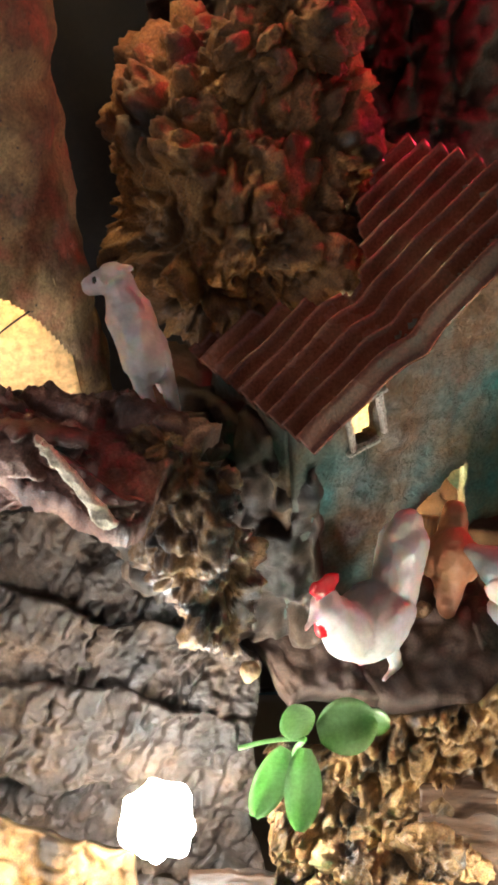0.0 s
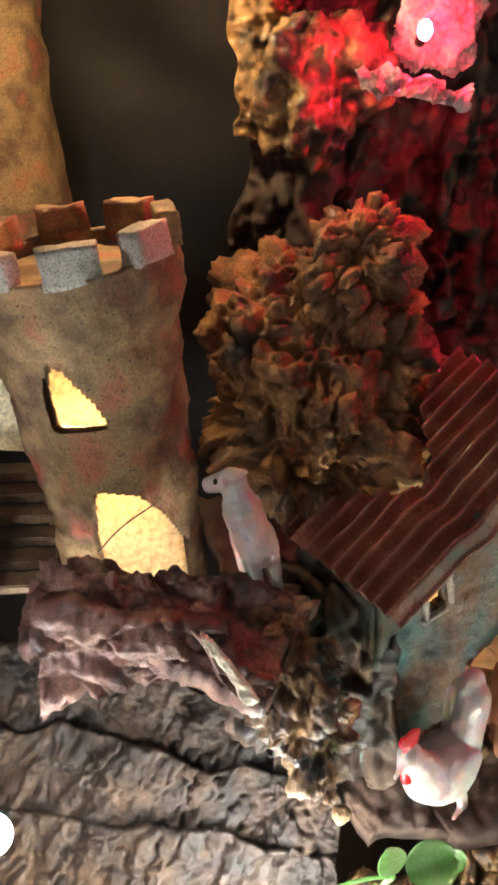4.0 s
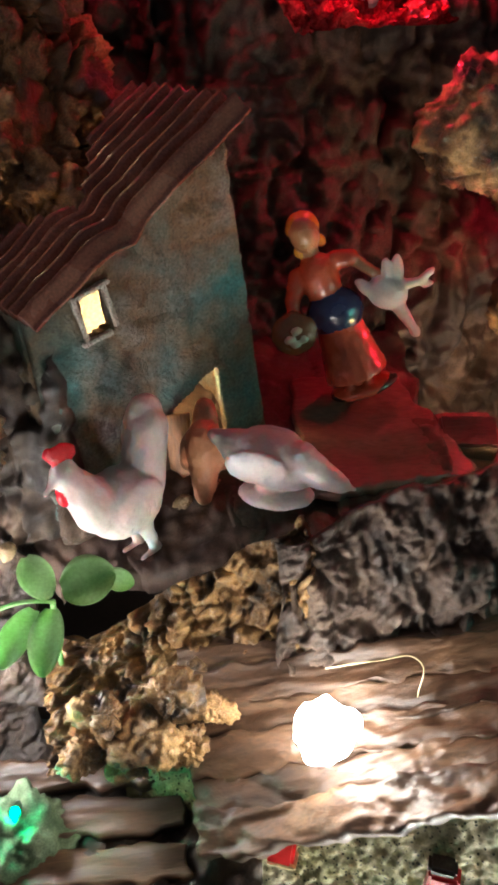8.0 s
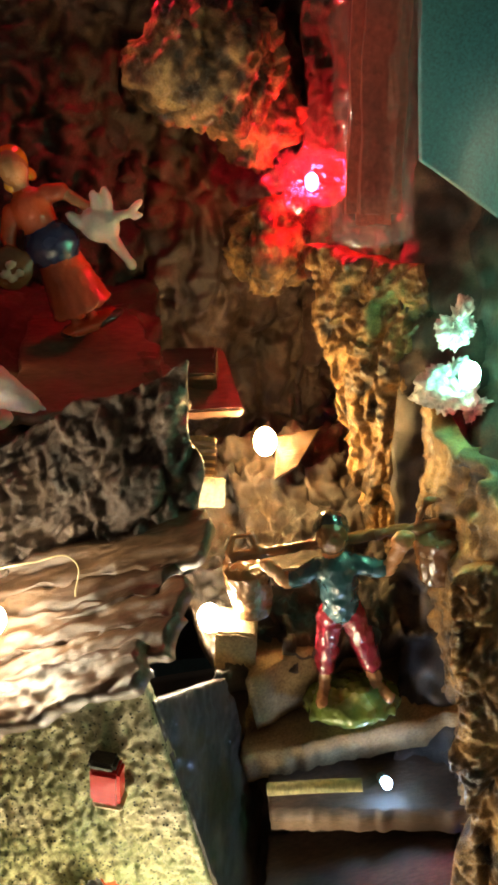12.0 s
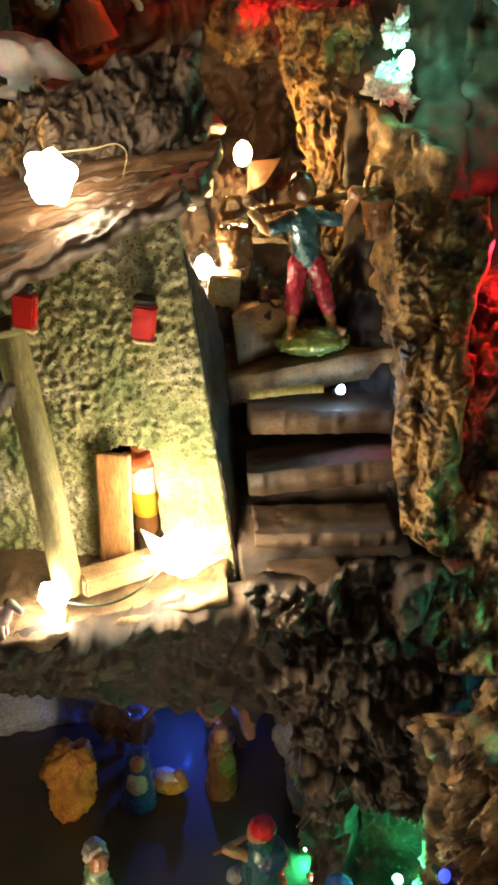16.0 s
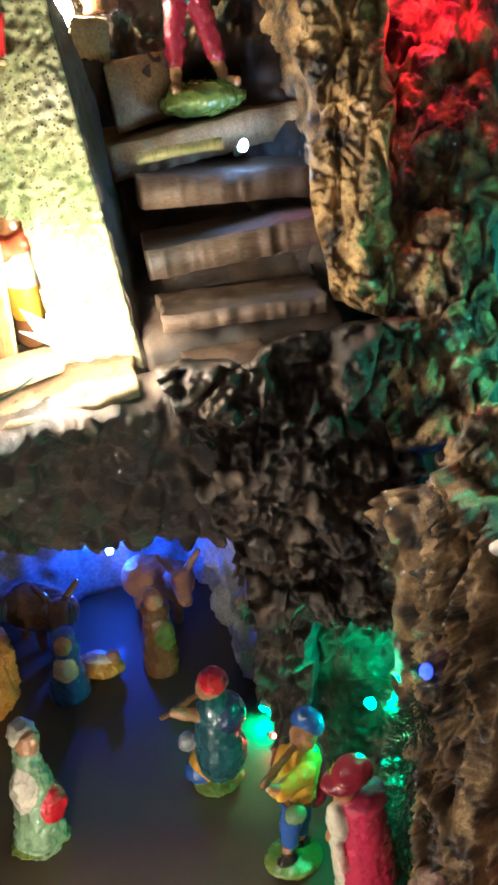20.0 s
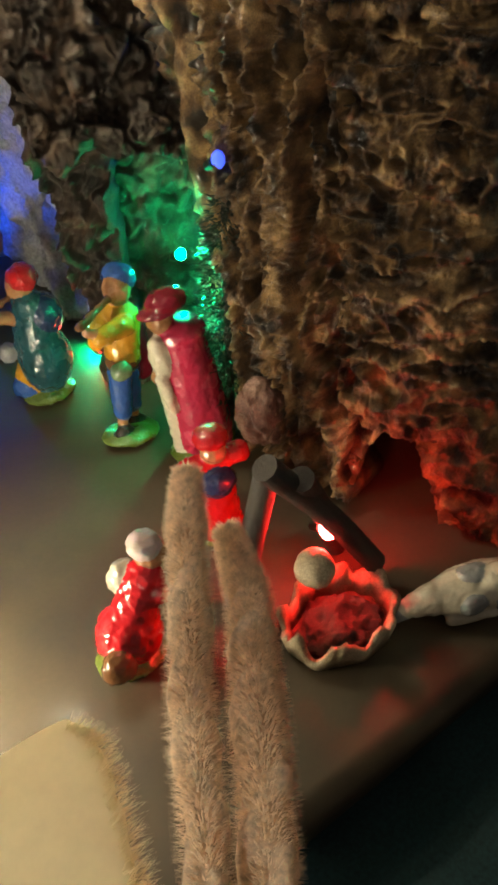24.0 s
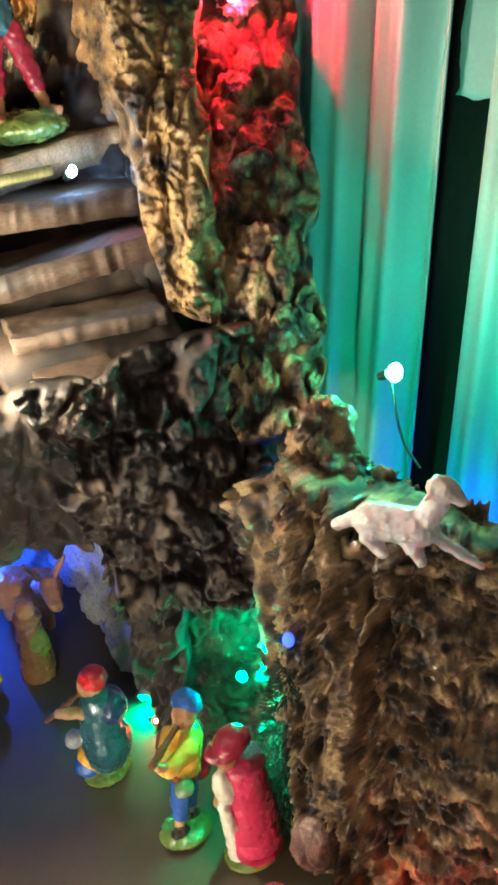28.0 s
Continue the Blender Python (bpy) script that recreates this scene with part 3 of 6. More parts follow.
# ---- tower ----
def tower(name, base, top, r0, r1, label, seed, notch=True):
    base, top = Vector(base), Vector(top)
    ax = top - base
    ez = ax.normalized()
    ey = (Vector((0, 1, 0)) - ez * ez.y).normalized()
    ex = ey.cross(ez)
    q = Matrix((ex, ey, ez)).transposed()
    root = empty(name, base)
    n, m = 180, 130
    faces = []
    F, A = np.meshgrid(np.arange(m + 1) / m, 2 * math.pi * np.arange(n) / n, indexing="ij")
    wob = 0.0014 * fbm(np.stack([np.cos(A) * 2.2, np.sin(A) * 2.2, F * 8.8], -1), 5, seed) + 0.0005 * fbm(np.stack([np.cos(A) * 9, np.sin(A) * 9, F * 36], -1), 3, seed + 2)
    R = r0 + (r1 - r0) * F + 0.005 * np.clip((F - 0.8) / 0.07, 0, 1) + 0.0022 * np.exp(-((F - 0.72) / 0.05) ** 2) + wob
    Q = np.array(q)
    verts = np.concatenate([(np.stack([(R - k * 0.005) * np.cos(A), (R - k * 0.005) * np.sin(A), F * ax.length], -1).reshape(-1, 3)) @ Q.T for k in (0, 1)])
    for inner in (0, 1):
        o = inner * n * (m + 1)
        for j in range(m):
            for i in range(n):
                if TOWER_HOLES(math.degrees(2 * math.pi * (i + 0.5) / n), base.z + ax.z * (j + 0.5) / m, r0 + (r1 - r0) * j / m, seed):
                    continue
                a, b = o + j * n + i, o + j * n + (i + 1) % n
                f = [a, b, b + n, a + n]
                faces.append(f if not inner else f[::-1])
    o = n * (m + 1)
    for i in range(n):
        a, b = m * n + i, m * n + (i + 1) % n
        faces.append([a, b, b + o, a + o])
    wall = mesh_object("tower_wall", verts, faces, TOWER)
    under(wall, root)
    wall.matrix_parent_inverse = Matrix()
    bm = bmesh.new()
    bmesh.ops.create_cone(bm, cap_ends=True, segments=40, radius1=r1 + 0.001, radius2=r1 + 0.001, depth=0.004, matrix=Matrix.Translation(q @ Vector((0, 0, ax.length - 0.008))) @ q.to_4x4())
    part("deck", bm, TOWER, root)
    for k in range(8):
        a = radians(-78 + 45 * k)
        bm = bmesh.new()
        bmesh.ops.create_cube(bm, size=1, matrix=Matrix.Translation(q @ Vector(((r1 + 0.002) * math.cos(a), (r1 + 0.002) * math.sin(a), ax.length + 0.005))) @ q.to_4x4() @ Matrix.Rotation(a, 4, "Z") @ Matrix.Diagonal((0.008, 0.021, 0.013, 1)))
        bmesh.ops.subdivide_edges(bm, edges=bm.edges[:], cuts=5, use_grid_fill=True)
        for v in bm.verts:
            v.co += noise.noise_vector(v.co * 90 + Vector((seed, k, 0))) * 0.0013 + noise.noise_vector(v.co * 420) * 0.0005
        smooth_all(part("merlon", bm, FOAM if seed == 31 and k in (0, 1, 7) else TOWER, root))
    return tagged(root, label, "tower")


def TOWER_HOLES(deg, z, r, seed):
    """The torn arched door and the pointed window of the near tower, across its front and by height."""
    if seed != 31 or deg < 190 or deg > 350:
        return False
    s = r * 1000 * math.cos(radians(deg))
    door = -9 < s < 28 and z < np.interp(s, [-9, -4, 13, 20, 28], [1.4, 1.424, 1.418, 1.408, 1.385])
    win = -14 < s < 7 and 1.451 < z < np.interp(s, [-14, -10, -4, 3, 7], [1.466, 1.481, 1.476, 1.466, 1.455])
    return bool(door or win)


tower("round_tower", (-0.09, 0.29, 1.358), (-0.108, 0.297, 1.511), 0.032, 0.0375, "round mottled pink plaster castle tower with a lit arched door", 31)
tower("round_tower", (-0.175, 0.47, 1.4), (-0.19, 0.5, 1.62), 0.045, 0.036, "taller reddish round tower standing behind the other", 32)

# ---- hut with corrugated roof ----
hut = empty("hut", (0.055, 0.26, 1.3))
HD = np.array([0.86, 0.5, 0])
HL = np.array([0.012, 0.230, 0])


def hut_point(s, back, z):
    p = HL + HD * s + np.array([-0.5, 0.86, 0]) * back
    return (p[0], p[1], z)


def hut_keep(u, v):
    s, z = u * 0.1, 1.452 - v * 0.16
    eave = 1.385 + (s / 0.1) * 0.062
    win = (abs(s - 0.0285) < 0.0055) & (abs(z - 1.3815 - (s - 0.027) * 0.3) < 0.009)
    door = (abs(s - 0.067) < 0.0125) & (z < 1.335 + (s - 0.067) * 0.55)
    return (z < eave) & ~win & ~door


under(sheet("front_wall", hut_point(-0.004, 0, 1.452), hut_point(0.094, 0, 1.452), hut_point(0.11, 0, 1.292), hut_point(0.006, 0, 1.292), HOUSE, res=0.0011, relief=plain_relief(0.0012, 0.006, 12), thick=0.004, keep=hut_keep), hut)
under(sheet("side_wall", hut_point(0.092, 0.004, 1.446), hut_point(0.092, 0.06, 1.446), hut_point(0.108, 0.06, 1.292), hut_point(0.108, 0.004, 1.292), HOUSE, res=0.002, relief=plain_relief(0.0012, 0.006, 13), thick=0.004), hut)
under(sheet("side_wall", hut_point(0.0, 0.06, 1.385), hut_point(0.0, 0.004, 1.385), hut_point(0.0, 0.004, 1.292), hut_point(0.0, 0.06, 1.292), HOUSE, res=0.002, relief=plain_relief(0.0012, 0.006, 14), thick=0.004), hut)
under(sheet("back_wall", hut_point(0.004, 0.05, 1.36), hut_point(0.096, 0.05, 1.41), hut_point(0.096, 0.056, 1.292), hut_point(0.004, 0.056, 1.292), CREAM, res=0.004, thick=0.004), hut)


def corrugation(u, v):
    ridge = (0.5 + 0.5 * np.cos(2 * math.pi * v * 8.5)) ** 1.4
    return 0.0075 * ridge - 0.003 * np.exp(-((u - 0.42) / 0.05) ** 2) - 0.003


under(sheet("corrugated_roof", (-0.024, 0.28, 1.388), (0.06, 0.3295, 1.452), (0.1035, 0.273, 1.451), (0.0165, 0.219, 1.388), ROOF, res=0.0008, relief=plain_relief(0.0012, 0.03, 15), thick=0.0012, shape=corrugation, keep=lambda u, v: v > 0.5 * np.exp(-((u - 0.46) / 0.2) ** 2)), hut)
tagged(hut, "teal-grey plaster hut with a corrugated brown card roof and lit openings", "hut")

# ---- inn ----
inn = empty("inn", (0.12, 0.12, 1.07))
ID = np.array([0.92, -0.39, 0.0])
IR = np.array([0.18, 0.094, 0.0])


def inn_point(s, back, z):
    p = IR - ID * s + np.array([0.39, 0.92, 0]) * back
    return (p[0], p[1], z)


def inn_keep(u, v):
    s, z = 0.17 * (1 - u) + (0.022 * (1 - v) - 0.012 * v) * u, 1.243 - v * 0.183 + 0.021 * (2 * u - 1) * (1 - v)
    door = (abs(s - 0.047 - (z - 1.1) * 0.12) < 0.0145) & (z < 1.143 - ((s - 0.047) / 0.03) ** 2 * 0.02)
    return ~door


under(sheet("front_wall", inn_point(0.17, 0, 1.222), inn_point(0.022, 0, 1.264), inn_point(-0.012, 0, 1.06), inn_point(0.16, 0, 1.06), INN, res=0.0012, relief=plain_relief(0.0016, 0.0022, 22), thick=0.005, keep=inn_keep), inn)
# side wall takes the near-black bark: its shade is put into the colour
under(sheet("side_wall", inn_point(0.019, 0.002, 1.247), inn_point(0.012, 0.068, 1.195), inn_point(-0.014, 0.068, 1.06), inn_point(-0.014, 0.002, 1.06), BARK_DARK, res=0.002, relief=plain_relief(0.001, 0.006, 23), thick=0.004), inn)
plates("inn_terrace", [(-0.05, 0.2, 1.07), (0.2, 0.12, 1.075), (0.178, 0.062, 1.079), (-0.05, 0.052, 1.062)], 5, TERRACE, "brown stone terrace before the inn", 27, 0.004, 0.02, 0.006, 0.006, res=0.002, category="terrace")
RB0, RB1, RF1, RF0 = [np.array(c) for c in ((0.056, 0.179, 1.266), (0.191, 0.16, 1.286), (0.163, 0.086, 1.269), (0.06, 0.118, 1.215))]
for k in range(6):
    f0, f1 = k / 6, (k + 1.12) / 6
    lift = np.array([0, 0, 0.0034 * (k % 2) + 0.0008 * k])
    off = 0.006 * math.sin(k * 2.3)
    c = [RB0 * (1 - f0) + RF0 * f0 + lift, RB1 * (1 - f0) + RF1 * f0 + lift + (off, 0, 0), RB1 * (1 - f1) + RF1 * f1 + lift + (off, 0, 0), RB0 * (1 - f1) + RF0 * f1 + lift]
    under(sheet("roof_plank", *c, WOOD, res=0.0011, relief=grain_relief(0.002, 0.006, 90 + k, (1, -0.1, 0.1), 16), thick=0.008, ragged=0.002, seed=90 + k), inn)
tagged(inn, "small inn with mossy speckled front, near-black shaded side and plank roof", "house")

# ---- staircase ----
STAIRS = [((0.204, 0.1586, 1.194), (0.3, 0.186, 1.207), 0.05), ((0.1985, 0.147, 1.16), (0.298, 0.139, 1.176), 0.06), ((0.206, 0.128, 1.148), (0.294, 0.108, 1.15), 0.035), ((0.2, 0.107, 1.121), (0.279, 0.087, 1.132), 0.03), ((0.197, 0.081, 1.099), (0.268, 0.058, 1.104), 0.03), ((0.2, 0.058, 1.08), (0.236, 0.05, 1.083), 0.025)]
stairs = empty("staircase", (0.24, 0.1, 1.07))
for k, (a, b, deep) in enumerate(STAIRS):
    a, b = np.array(a), np.array(b)
    back = np.array([0.25, 0.97, 0.0]) * deep
    # top two steps wear the yellow LEDGE colour in place of golden lamplight
    under(sheet("step", a + back, b + back, b, a, STEP if k > 1 else LEDGE, res=0.0014, relief=plain_relief(0.0008, 0.015, 50 + k), thick=(0.03, 0.016, 0.014, 0.014, 0.008, 0.006)[k], ragged=0.0012, seed=k), stairs)
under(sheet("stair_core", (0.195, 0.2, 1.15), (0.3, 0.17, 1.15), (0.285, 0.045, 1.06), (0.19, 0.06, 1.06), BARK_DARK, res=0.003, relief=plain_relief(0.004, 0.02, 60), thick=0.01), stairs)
tagged(stairs, "steep flight of rough wooden steps, the top two coloured as lamplit", "stairs")

# ---- right-hand cork columns and the rocks over the cave ----
bark("cork_column", [(0.258, 0.28, 1.35), (0.298, 0.222, 1.352), (0.315, 0.165, 1.19), (0.277, 0.203, 1.19)], CORK_GOLD, "long leaning strip of golden cork bark", 33, 0.007, 0.011, 0.012, 0.005, holes=0.6, stretch=2.2, res=0.0009, crag=0.0, furrow=0.5, bulge=0.008)
bark("cork_column", [(0.279, 0.13, 1.265), (0.322, 0.107, 1.27), (0.288, 0.04, 1.095), (0.272, 0.06, 1.1)], CORK_GOLD, "upright cork bark column beside the steps", 34, 0.0075, 0.012, 0.015, 0.006, holes=0.5, stretch=2.4, res=0.0009, crag=2.4, furrow=0.6, bulge=0.006)
bark("cork_column", [(0.335, 0.185, 1.25), (0.405, 0.13, 1.25), (0.31, -0.01, 1.055), (0.278, 0.012, 1.05)], CORK, "broad cork column by the red lamp", 35, 0.0085, 0.014, 0.02, 0.007, bulge=0.012, holes=0.7, stretch=2.2, crag=0.0, furrow=0.6, res=0.001)
grotto = empty("grotto", (0.12, 0.1, 0.82))
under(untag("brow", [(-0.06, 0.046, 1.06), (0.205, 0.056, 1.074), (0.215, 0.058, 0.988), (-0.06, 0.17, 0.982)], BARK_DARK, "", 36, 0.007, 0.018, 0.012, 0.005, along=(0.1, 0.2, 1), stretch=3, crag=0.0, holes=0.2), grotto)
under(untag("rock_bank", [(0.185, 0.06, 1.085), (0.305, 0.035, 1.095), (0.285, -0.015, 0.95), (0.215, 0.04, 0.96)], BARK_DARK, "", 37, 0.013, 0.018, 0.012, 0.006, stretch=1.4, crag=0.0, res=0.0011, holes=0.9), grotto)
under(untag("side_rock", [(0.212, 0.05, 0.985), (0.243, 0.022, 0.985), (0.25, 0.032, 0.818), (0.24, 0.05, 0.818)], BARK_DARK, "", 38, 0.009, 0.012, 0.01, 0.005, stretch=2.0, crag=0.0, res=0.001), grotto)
CAVEPAPER = surface("grotto_paper", [(0.3, 0.29, 0.28), (0.45, 0.44, 0.42)], 60, 0.6, 0.3, grain=6)
under(untag("back_wall", [(-0.05, 0.265, 1.02), (0.27, 0.245, 1.02), (0.27, 0.245, 0.818), (-0.05, 0.265, 0.818)], CAVEPAPER, "", 39, 0.008, 0.04, 0.004, 0.0, res=0.003, stretch=1.2), grotto)
under(untag("inner_side", [(0.25, 0.25, 1.02), (0.228, 0.066, 1.0), (0.246, 0.056, 0.818), (0.265, 0.25, 0.818)], CAVEPAPER, "", 44, 0.012, 0.03, 0.004, 0.0, res=0.003, stretch=1.2), grotto)
under(untag("vault", [(-0.05, 0.12, 1.04), (0.23, 0.06, 1.035), (0.27, 0.26, 1.02), (-0.05, 0.27, 1.02)], CAVEPAPER, "", 45, 0.012, 0.03, 0.004, 0.0, res=0.003, stretch=1.2), grotto)
under(untag("recess", [(0.236, 0.07, 0.99), (0.3, 0.04, 0.99), (0.295, 0.0, 0.818), (0.242, 0.036, 0.818)], BARK_GREY, "", 54, 0.007, 0.013, 0.006, 0.0, stretch=1.3, crag=0.0, res=0.0013), grotto)
tagged(grotto, "bark grotto with crumpled paper lining lit blue and green", "grotto")
stump = empty("cork_stump", (0.27, -0.11, 0.818))
under(untag("bark_face", [(0.27, -0.03, 1.056), (0.292, -0.088, 1.045), (0.27, -0.122, 0.818), (0.256, -0.058, 0.818)], CORK, "", 41, 0.0095, 0.0078, 0.03, 0.006, bulge=0.014, res=0.0008, holes=1.1, cord=0.8, along=(0.08, 0.13, 1)), stump)
under(untag("ribbed_face", [(0.29, -0.084, 1.042), (0.327, -0.134, 1.036), (0.308, -0.19, 0.818), (0.268, -0.118, 0.818)], CORK, "", 141, 0.006, 0.006, 0.024, 0.005, bulge=0.008, res=0.0008, holes=0.9, cord=0.7, along=(0.6, -0.8, -0.05), keep=lambda u, v: ~((u > 0.1) & (u < 0.6) & (v > 0.8 + 1.6 * (u - 0.35) ** 2))), stump)
under(untag("bark_side", [(0.32, -0.118, 1.034), (0.343, -0.085, 1.03), (0.343, -0.12, 0.818), (0.3, -0.168, 0.818)], CORK, "", 46, 0.008, 0.014, 0.012, 0.005, res=0.0011, stretch=2.2, crag=0.0, along=(0.5, 0.7, 0.1)), stump)
under(untag("top_rock", [(0.285, -0.01, 1.052), (0.345, -0.085, 1.03), (0.326, -0.13, 1.034), (0.272, -0.07, 1.034)], CORK, "", 42, 0.009, 0.011, 0.006, 0.003, cord=1.0, along=(1, -1, 0), res=0.0009), stump)
peak = lump("peak_rock", (0.296, -0.02, 1.045), (0.014, 0.011, 0.03), CORK, 0.007, 0.012, 47, (0, 14, -25), 5)
under(lump("peak_rock", (0.306, -0.032, 1.037), (0.026, 0.012, 0.016), CORK, 0.007, 0.012, 57, (0, 28, -40), 5), stump)
under(peak, stump)
under(untag("rear_bark", [(0.268, 0.0, 1.03), (0.28, -0.03, 1.05), (0.26, -0.06, 0.818), (0.286, -0.012, 0.818)], CORK, "", 48, 0.008, 0.014, 0.012, 0.005, res=0.0012, stretch=3.0, crag=2.0), stump)
under(untag("back_bark", [(0.345, -0.085, 1.03), (0.272, -0.002, 1.03), (0.288, -0.012, 0.818), (0.345, -0.125, 0.818)], CORK, "", 58, 0.008, 0.02, 0.008, 0.004, res=0.003), stump)
under(lump("root_knob", (0.2565, -0.0745, 0.855), (0.012, 0.013, 0.02), BARK_RED, 0.003, 0.014, 59, (0, 0, 0), 5, crag=True), stump)
tagged(stump, "big cork bark stump with deep vertical furrows", "cork stump")

plates("cork_strip", [(0.29, 0.205, 1.3), (0.3, 0.12, 1.285), (0.288, 0.1, 1.14), (0.292, 0.185, 1.16)], 2, CORK_GOLD, "cork bark strip filling the gap between two columns", 56, 0.005, 0.013, 0.008, 0.004, holes=0.5, res=0.0012, cord=0.8)
# added backing, dark so that the gaps between columns read as shade
plates("shadow_bark", [(0.3, 0.27, 1.43), (0.385, 0.2, 1.43), (0.325, 0.03, 0.98), (0.25, 0.07, 0.98)], 3, BARK_DARK, "dark backing sheet added to shade the gaps between the cork columns", 49, 0.012, 0.03, 0.01, 0.004, res=0.003)

# ---- curtain ----
def folds(u, v):
    return 0.02 * np.abs(np.sin(u * math.pi * 6 + 0.6 * np.sin(u * 7))) ** 0.6 + 0.003 * np.cos(u * 2 * math.pi * 17 + v * 2)


def folds_right(u, v):
    return 0.02 * np.abs(np.sin(u * math.pi * 5 + 0.5)) ** 0.6 + 0.003 * np.cos(u * 2 * math.pi * 14 + v * 2)


for top, low in (((0.37, 0.34), (0.4362, 0.034)), ((0.4418, 0.008), (0.5, -0.26))):
    tagged(sheet("curtain", (*top, 1.6), (*low, 1.6), (*low, 0.8), (*top, 0.8), CURTAIN, res=0.003, thick=0.002, shape=folds if top[1] > 0.1 else folds_right), "teal curtain hanging in soft folds", "curtain", kind="structure")
tagged(sheet("curtain_valance", (0.4362, 0.034, 1.6), (0.4418, 0.008, 1.6), (0.4418, 0.008, 1.187), (0.4362, 0.034, 1.187), CURTAIN, res=0.003, thick=0.002, ragged=0.002), "teal curtain closed above the dark gap", "curtain", kind="structure")
# near-black sheet added behind the gap: the shade there is in its colour
tagged(sheet("curtain_lining", (0.455, 0.08, 1.6), (0.467, -0.04, 1.6), (0.467, -0.04, 0.8), (0.455, 0.08, 0.8), PAPER, res=0.02, thick=0.004), "near-black sheet giving the curtain gap its shade", "cloth", kind="structure")

# ---- fairy lights ----
LAMPS = {
    "white": glow("white_bulb", (1.0, 0.95, 0.82), 160), "bright": glow("bright_white_bulb", (1.0, 0.9, 0.68), 420), "flood": glow("strong_white_bulb", (1.0, 0.88, 0.66), 255), "pale": glow("pale_white_bulb", (1.0, 0.9, 0.68), 235), "soft": glow("roof_white_bulb", (1.0, 0.9, 0.68), 66), "dim": glow("soft_white_bulb", (1.0, 0.93, 0.78), 100), "warm": glow("warm_bulb", (1.0, 0.66, 0.28), 440), "red": glow("red_bulb", (1.0, 0.012, 0.04), 820), "fire": glow("fire_bulb", (1.0, 0.02, 0.02), 330),
    "green": glow("green_bulb", (0.1, 1.0, 0.62), 430), "emerald": glow("emerald_bulb", (0.01, 1.0, 0.36), 900), "mint": glow("mint_bulb", (0.2, 1.0, 0.72), 230), "blue": glow("blue_bulb", (0.02, 0.1, 1.0), 900), "cobalt": glow("cobalt_tinsel_glow", (0.05, 0.1, 1.0), 1.5), "ice": glow("ice_bulb", (0.3, 0.55, 1.0), 260)}
SOCKET = surface("dark_green_plastic", [(0.006, 0.014, 0.008), (0.01, 0.02, 0.012)], 200, 0.4, 0.0)
PETAL = surface("clear_white_plastic", [(0.7, 0.7, 0.66), (0.8, 0.8, 0.76)], 100, 0.2, 0.0, translucent=0.6)
LAMP_WORDS = {"soft": "warm white", "flood": "warm white", "pale": "warm white", "bright": "warm white", "dim": "warm white", "white": "warm white", "warm": "amber", "red": "red", "fire": "red", "green": "green", "mint": "pale green", "emerald": "green", "blue": "blue", "ice": "cold white", "cobalt": "deep blue tinsel stand-in"}
# amber lamp at (-0.115, 0.125, 1.262) is added out of view to gild the bank
BULBS = [("white", (-0.129, 0.157, 1.355), 2.2), ("dim", (-0.036, 0.156, 1.28), 4.3), ("soft", (0.106, 0.119, 1.277), 3.7), ("bright", (0.1916, 0.1765, 1.2171), 1.7), ("pale", (0.153, 0.06, 1.108), 3.9), ("dim", (0.091, 0.07, 1.086), 2.5),
         # white lamp at y -0.32 is an unseen added fill for plume and grass
         ("flood", (0.045, -0.095, 0.856), 3.4), ("white", (-0.03, -0.32, 1.04), 2.9), ("white", (-0.145, 0.15, 1.46), 1.5), ("warm", (-0.088, 0.36, 1.612), 1.8), ("warm", (-0.115, 0.125, 1.262), 1.1), ("warm", (0.2295, 0.235, 1.269), 1.8), ("red", (0.036, 0.356, 1.584), 1.0), ("red", (0.178, 0.352, 1.492), 0.88),
         ("red", (0.268, 0.298, 1.374), 1.05), ("mint", (0.299, 0.169, 1.325), 1.3), ("red", (0.348, 0.108, 1.236), 1.2), ("green", (0.335, -0.032, 1.083), 1.15), ("fire", (0.226, -0.156, 0.855), 1.35), ("emerald", (-0.006, 0.136, 1.232), 0.35),
         # the cobalt ball is no lamp: it glows in place of blue-lit tinsel
         ("ice", (0.257, 0.121, 1.16), 0.7), ("blue", (0.197, 0.236, 0.868), 0.85), ("emerald", (0.2473, 0.0867, 0.828), 0.6), ("emerald", (0.2655, -0.001, 0.906), 0.75), ("fire", (0.243, 0.064, 0.828), 0.4), ("blue", (0.405, -0.03, 0.93), 0.75), ("cobalt", (0.263, -0.043, 0.966), 1.0), ("warm", (0.062, 0.275, 1.345), 1.1), ("bright", (-0.096, 0.288, 1.435), 1.4)]
